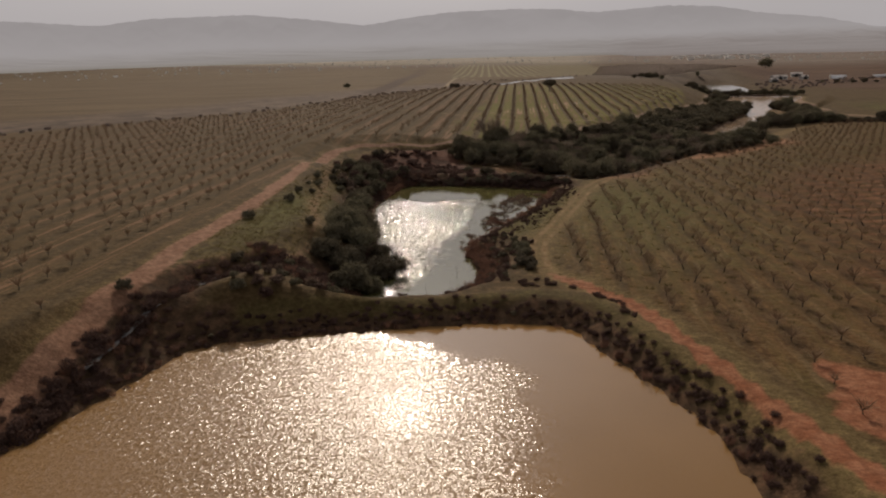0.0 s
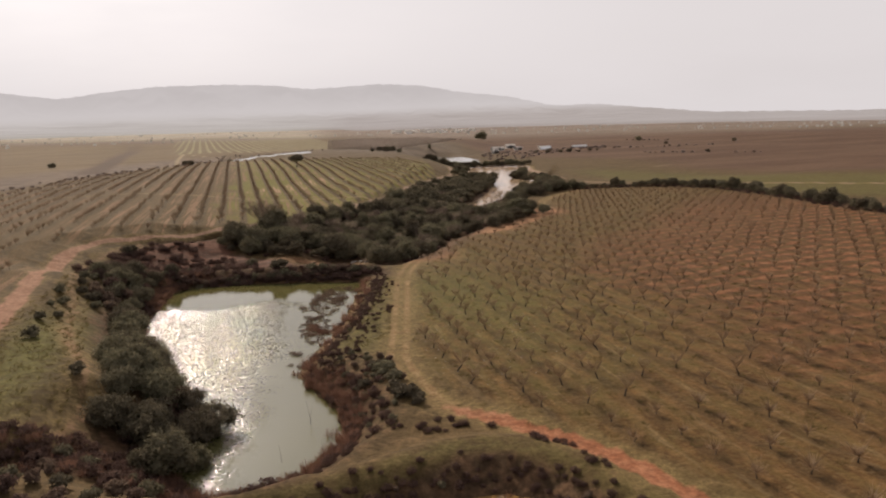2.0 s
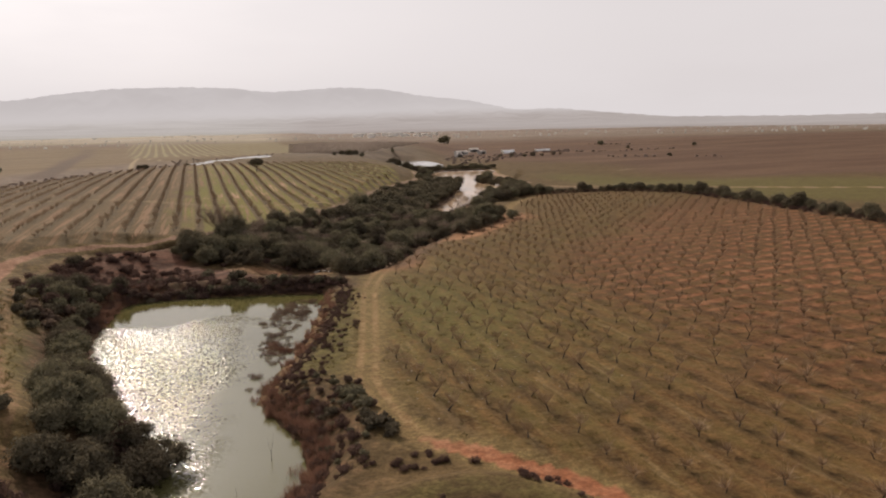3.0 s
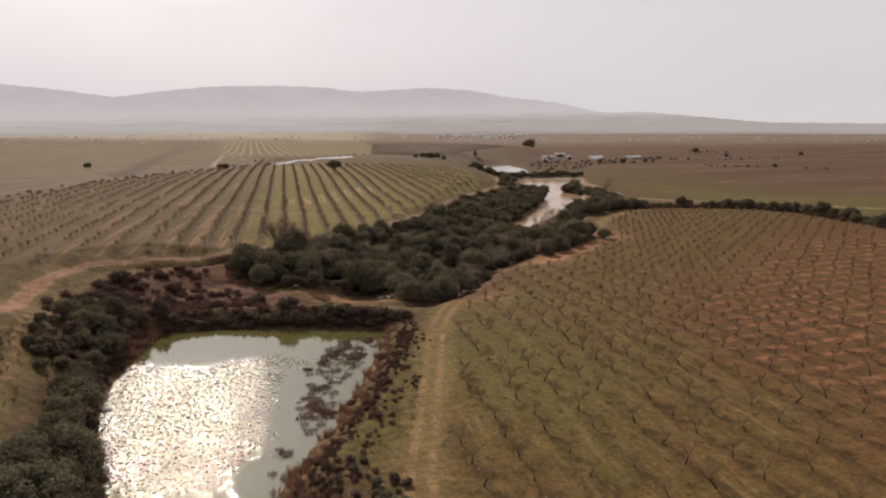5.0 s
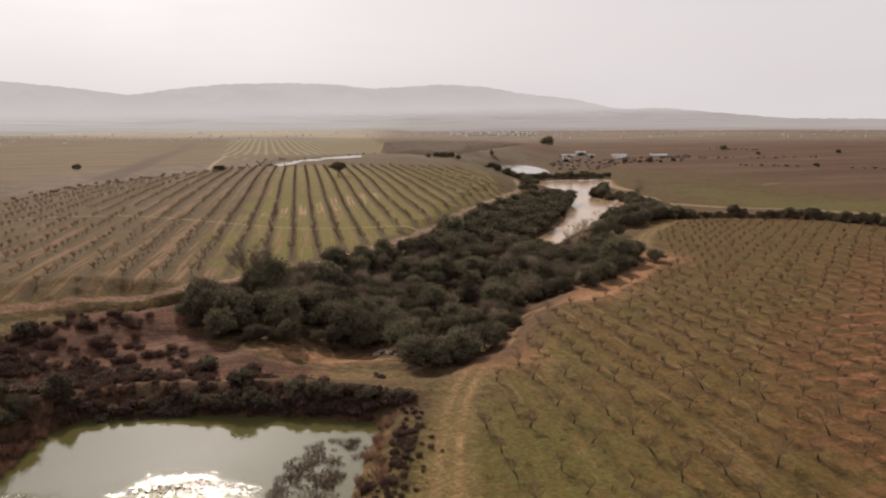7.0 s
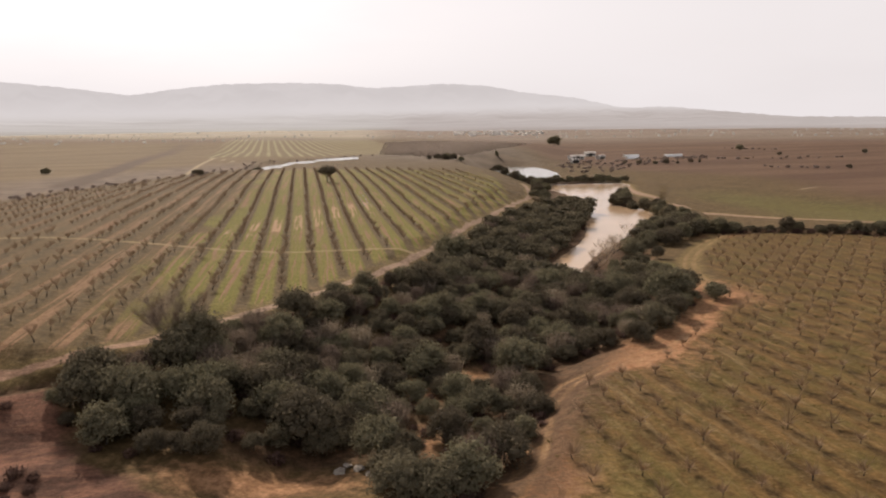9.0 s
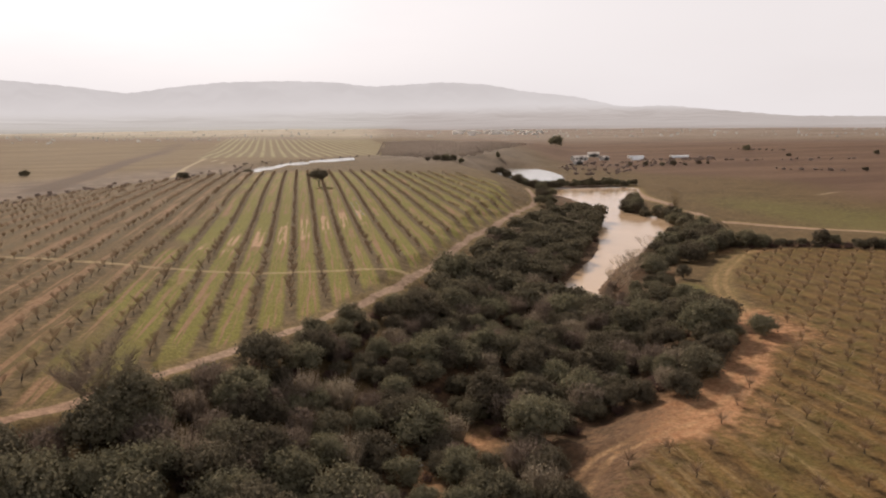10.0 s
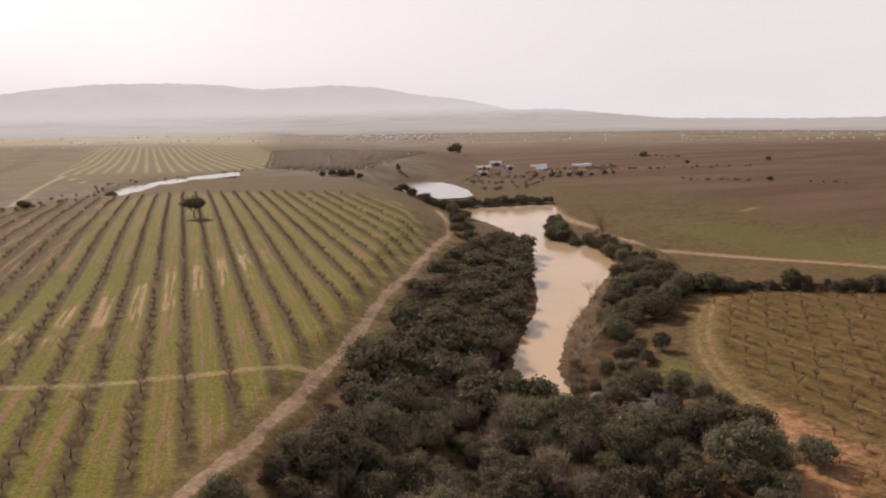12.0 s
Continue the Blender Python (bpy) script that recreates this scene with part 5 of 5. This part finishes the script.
t_pts = np.concatenate([scatter(VERGE, 0.9, r, 170), scatter(((-32, 62), (-27, 75), (-29, 92), (-33.5, 116), (-32, 142), (-38, 142), (-38, 100), (-36, 70)), 0.8, r, 640), scatter(((9, 68), (3, 76), (3, 92), (8, 112), (13, 130), (60, 130), (60, 66), (25, 55)), 2.0, r, 520), scatter(((13, 130), (24, 160), (40, 172), (60, 190), (85, 190), (60, 130)), 2.4, r, 300)])
joined("grass_tufts", "rough tufts of dry yellow-green grass", "grass", TUFTS, spots(t_pts, r, 0.6, 1.7), MAT_TUFT)

# dark shrubs that stand out singly
SHRUB = [mesh_of("crown", oak_crown(np.random.default_rng(740 + k), 0.95, 0.9, 0.0, 7, 420, 0.085), MAT_BRUSH) for k in range(3)]
GREEN_SHRUB = [mesh_of("crown", oak_crown(np.random.default_rng(750 + k), 0.95, 1.0, 0.0, 7, 420, 0.085), MAT_OAK) for k in range(3)]


def shrub(x, y, size, green, label, group):
    m = (GREEN_SHRUB if green else SHRUB)[int(r.integers(0, 3))]
    return plant("shrub", label, "shrub", group, (("crown", m),), x, y, rise(x, y), r.uniform(0, 6.28), size, r.uniform(0.8, 1.2))


for x, y in np.concatenate([ring(POND_1, ((0.4, 1.8),), 3.6, r, lambda x, y: y > 24 and x > -40 and r.uniform() < (0.5 if x < -12 else 0.2))]):
    shrub(x, y, r.uniform(0.25, 0.5), r.uniform() < 0.25, "dark leafless shrub on the muddy pond's bank", "muddy pond shrubs")
for x, y in scatter(((-2, 77), (0.5, 84), (0, 92), (-4, 96), (-7, 92), (-5, 86), (-5.5, 78), (-3, 73)), 1.1, r, 60):
    shrub(x, y, r.uniform(0.25, 0.6), r.uniform() < 0.5, "dark shrub on the rough bank above the green pond", "rough bank shrubs")
for x, y, s_ in ((-1.1, 86.3, 1.3), (-0.6, 84.2, 1.1), (-1.8, 88, 0.9), (-0.4, 79.6, 1.4), (-1.2, 81.0, 1.1), (0.2, 77.8, 0.9), (-3.4, 84.5, 0.8)):
    shrub(x, y, s_, True, "dark rounded shrub beside the curving track", "track shrubs")
for x, y in ring(POND_2, ((2.0, 3.2), (2.4, 4.2), (3.0, 6.0)), 0.8, r, lambda x, y: x > -10 and 91 < y < 134 and r.uniform() < 0.09):
    shrub(x, y, r.uniform(0.12, 0.34), r.uniform() < 0.35, "low tussock on the sandy bank of the green pond", "bank tussocks")
for x, y in scatter(((-27, 61.5), (-20, 63.5), (-20, 71.5), (-27, 73), (-31, 68), (-29.5, 63.5)), 1.5, r, 34):
    shrub(x, y, r.uniform(0.5, 1.05), r.uniform() < 0.35, "dark brown shrub in the ditch beside the dam", "ditch shrubs")
DAM_FACE = ((-27.5, 143.6), (-24, 142.0), (-18, 141.6), (-10, 140.2), (-2, 138.9), (6.5, 137.2))
for x, y in np.concatenate([along(DAM_FACE, 0.8, 0.25, r), along(DAM_FACE, 0.9, 0.5, r)]):
    shrub(x, y, r.uniform(0.6, 1.1), r.uniform() < 0.45, "dark shrub on the second dam's slope", "dam shrubs")
for x, y, wide, n in ((-34.0, 146.3, 2.2, 8), (-29.0, 147.2, 2.2, 8), (-33.8, 152.0, 1.4, 4), (-26.5, 154.5, 1.6, 3), (-25.7, 148.6, 2.6, 8), (-20.5, 147.0, 1.6, 5), (-35.3, 159.6, 0.9, 4), (-13.7, 149.6, 1.0, 3), (3.0, 147.5, 1.2, 2)):
    for k in range(n):
        shrub(x + r.normal(0, wide), y + r.normal(0, wide * 0.4), r.uniform(0.4, 1.15), r.uniform() < 0.3, "dark bramble clump in the hollow behind the dam", "hollow shrubs")
for x, y in ((-35.3, 160.2), (-13.7, 150.2), (-26.6, 144.0), (-9.3, 142.2)):
    shrub(x, y, 1.7, True, "tall dark evergreen bush behind the second dam", "hollow shrubs")
for x, y in ((-36.3, 112), (-35.6, 115), (-36.8, 119), (-35.2, 122.5), (-34.8, 109), (-35.2, 104), (-36, 126), (-36.2, 129), (-34.2, 97), (-36.6, 58.5), (-31.0, 70.5), (-27.8, 86), (-30, 135), (-28.5, 138), (-35.9, 86)):
    shrub(x, y, r.uniform(0.6, 1.15), True, "small dark evergreen shrub on the grassy slope", "slope shrubs")

for x, y in scatter(((-33, 118), (-36, 132), (-36, 146), (-29, 147), (-27.5, 139), (-29, 128), (-28.8, 119)), 1.5, r, 60):
    shrub(x, y, r.uniform(0.7, 1.6), r.uniform() < 0.5, "dark bramble and shrub on the green pond's west bank", "west bank shrubs")

# ---- stones ----
STONES = []
for k in range(3):
    m = rock_template(620 + k, 1.0)
    STONES.append((np.array([v.co[:] for v in m.vertices]), np.array([p.vertices[:] for p in m.polygons])))
st = np.concatenate([scatter(((3.5, 78), (4.5, 96), (11, 112), (20, 112), (17, 80)), 1.2, r, 170), np.array([(106, 195.2), (104.5, 196.5), (107.5, 194), (103, 197)]), scatter(((14, 100), (26, 112), (60, 120), (50, 80), (20, 75)), 4.0, r, 60)])
joined("field_stones", "pale stones lying in the orchard grass", "stones", STONES, [(x, y, z + 0.02, t, s_ * 0.085 if x < 90 else s_ * 0.5, k) for x, y, z, t, s_, k in spots(st, r, 0.4, 1.2, 3)], MAT_STONE)


# ---- far farm ----
def box(size, centre):
    bm = bmesh.new()
    bmesh.ops.create_cube(bm, size=1.0)
    bmesh.ops.scale(bm, vec=size, verts=bm.verts)
    bmesh.ops.translate(bm, vec=centre, verts=bm.verts)
    bmesh.ops.bevel(bm, geom=bm.edges[:], offset=0.04, segments=1, affect="EDGES")
    return bm


def bm_part(name, bm, material, parent, label=""):
    me = bpy.data.meshes.new(name)
    bm.to_mesh(me)
    bm.free()
    me.materials.append(material)
    return part(name, me, parent, label)


def gable(length, width, eaves, ridge, over=0.5, thick=0.25):
    bm = bmesh.new()
    for side in (-1, 1):
        a = [(-length / 2 - over, side * (width / 2 + over), eaves - 0.15), (length / 2 + over, side * (width / 2 + over), eaves - 0.15), (length / 2 + over, 0, ridge), (-length / 2 - over, 0, ridge)]
        lo = [bm.verts.new(p) for p in a]
        hi = [bm.verts.new((p[0], p[1], p[2] + thick)) for p in a]
        bm.faces.new(hi)
        bm.faces.new(lo[::-1])
        for i in range(4):
            bm.faces.new((lo[i], lo[(i + 1) % 4], hi[(i + 1) % 4], hi[i]))
    bmesh.ops.recalc_face_normals(bm, faces=bm.faces[:])
    return bm


def shed(x, y, length, width, eaves, turn, label):
    e = new("farm_shed")
    e.matrix_basis = Matrix.LocRotScale((x, y, rise(x, y) - 0.2), Euler((0, 0, radians(turn))), None)
    wall = bm_part("wall", box((length, width, eaves), (0, 0, eaves / 2)), MAT_WALL, e)
    bm_part("roof", gable(length, width, eaves, eaves + width * 0.22), MAT_ROOF, e)
    bm_part("door", box((3.0, 0.2, 3.0), (0, -width / 2 - 0.05, 1.5)), MAT_DARK, wall)
    for k in (-1, 1):
        bm_part("window", box((1.6, 0.2, 1.2), (k * length * 0.3, -width / 2 - 0.05, eaves * 0.6)), MAT_DARK, wall)
    return tagged(e, label, "farm building", "far farm")


def tunnel(x, y, length, width, turn):
    e = new("polytunnel")
    e.matrix_basis = Matrix.LocRotScale((x, y, rise(x, y) - 0.1), Euler((0, 0, radians(turn))), None)
    bm = bmesh.new()
    rows = []
    for u in (-0.5, -0.25, 0, 0.25, 0.5):
        rows.append([bm.verts.new((u * length, math.cos(math.pi * k / 10) * width / 2, math.sin(math.pi * k / 10) * width * 0.5)) for k in range(11)])
    for a, b in zip(rows, rows[1:]):
        for k in range(10):
            bm.faces.new((a[k], b[k], b[k + 1], a[k + 1]))
    bm.faces.new(rows[0])
    bm.faces.new(rows[-1][::-1])
    bm_part("cover", bm, MAT_PLASTIC, e)
    bm_part("door", box((0.2, 2.0, 2.2), (-length / 2 - 0.1, 0, 1.1)), MAT_WALL, e)
    return tagged(e, "white plastic polytunnel on the far farm", "polytunnel", "far farm")


shed(189, 603, 11, 5, 2.3, 12, "long white farm shed with a pale roof")
shed(214, 640, 8, 5, 2.5, -8, "white farm house with a pale gable roof")
shed(205, 596, 6, 4, 2.2, 30, "small white outbuilding on the far farm")
shed(172, 560, 5, 4, 2.2, 10, "small white shed near the ponds")
tunnel(236, 612, 12, 3.6, 6)
tunnel(264, 600, 14, 3.6, 4)
tunnel(226, 588, 9, 3.4, 8)

# ---- far bushes and woods ----
for x, y, s_ in ((-122, 460, 1.0), (-44, 404, 0.8), (-48, 416, 0.7), (362, 670, 1.6), (394, 563, 0.9), (334, 575, 0.7), (282, 441, 0.7), (224, 758, 2.6), (-27, 470, 1.2), (66, 510, 0.8), (70, 505, 1.0), (74, 501, 1.15), (78, 498, 1.0), (82, 495, 0.8), (76, 506, 0.9), (196, 534, 0.55), (203, 527, 0.8), (211, 521, 0.7), (217, 519, 0.9), (226, 521, 0.6), (236, 523, 0.7), (243, 525, 0.5)):
    oak(x, y, s_, rng, "single dark evergreen tree in a far field", "far field trees", name="evergreen_bush")
oak(116, 550, 0.55, rng, "slim dark evergreen tree near the far farm", "far field trees", 2.3)
FAR_OAK = [oak_crown(np.random.default_rng(800 + k), 2.2, 2.6, 0.0, 5, 70, 0.5) for k in range(4)]
FAR_TWIG = [merge([stems(np.random.default_rng(820 + k), 3.2, 2.6, 60, 0.10, 0.5), leaves(np.random.default_rng(830 + k), [(0, 0, 0.9), (1.2, 0.4, 0.7), (-0.9, 0.8, 0.8)], [1.3, 0.9, 1.0], 70, 0.3)]) for k in range(4)]
THICKET = np.array(((44, 600), (66, 540), (84, 536), (104, 556), (152, 672), (205, 768), (150, 900), (80, 960), (54, 700)), float)
fw = np.concatenate([scatter(THICKET, 3.6, r, 2300, lambda p: wobble(p[0], p[1], 22.0, 2.0) > r.uniform(-0.9, 0.1))])
rim = np.clip(0.22 - signed(fw[:, 0], fw[:, 1], THICKET) / 40, 0.22, 1.0)
joined("far_thicket", "grey-brown leafless scrub beyond the orchards", "scrub", FAR_TWIG, [(x, y, z, t, s_ * e, k) for (x, y, z, t, s_, k), e in zip(spots(fw, r, 0.8, 1.8), rim)], MAT_FAR)
bp = np.concatenate([scatter(((136, 470), (150, 540), (180, 575), (240, 590), (290, 600), (270, 560), (200, 520), (160, 470)), 4.5, r, 260, lambda p: wobble(p[0], p[1], 12.0, 1.0) > -0.1),
                     along(((236, 575), (262, 566), (300, 545), (350, 530)), 5.0, 4.0, r), along(((250, 470), (262, 462), (275, 446)), 4.0, 2.5, r), along(((292, 424), (304, 414)), 4.0, 2.0, r), along(((366, 700), (384, 655)), 4.0, 2.5, r)])
joined("farm_scrub", "low brown scrub and weeds round the far farm", "scrub", FAR_TWIG, spots(bp, r, 0.3, 0.75), MAT_FAR)
hl = np.concatenate([along(((-205, 143), (-151, 190), (-120, 222), (-94, 254), (-84, 300), (-75, 345), (-60, 390), (-45, 425), (-32, 458)), 3.0, 4.0, r), along(((-34, 470), (-30, 505), (-8, 552), (20, 584), (44, 590)), 4.0, 2.5, r)])
joined("far_scrub", "low brown scrub along a far field edge", "scrub", FAR_TWIG, spots(hl, r, 0.16, 0.42), MAT_FAR)
ang = r.uniform(-50, 48, 420)
dist = r.uniform(1150, 1800, 420)
pl = np.stack([dist * np.sin(np.radians(ang)), dist * np.cos(np.radians(ang))], -1)
houses = []
for n in range(46):
    b_, d_ = radians(r.uniform(10.5, 17.5)), r.uniform(1250, 1720)
    bm = box((r.uniform(6, 12), r.uniform(5, 8), r.uniform(2.5, 4.0)), (0, 0, 1.5))
    bm.verts.ensure_lookup_table()
    houses.append((np.array([v.co[:] for v in bm.verts]) + (d_ * math.sin(b_) + 5, d_ * math.cos(b_) + 100, rise(d_ * math.sin(b_) + 5, d_ * math.cos(b_) + 100)), np.array([[v.index for v in f.verts] for f in bm.faces if len(f.verts) == 4])))
    bm.free()
village = raw_mesh("backdrop", *merge(houses), False)
village.materials.append(MAT_VILLAGE)
tagged(new("backdrop", village), "pale houses of a village on the hazy plain", "village", "", "structure")
far_trees = joined("backdrop", "scattered trees on the hazy plain", "trees", FAR_OAK, spots(pl, r, 0.5, 1.3), MAT_HAZE_GLOW)
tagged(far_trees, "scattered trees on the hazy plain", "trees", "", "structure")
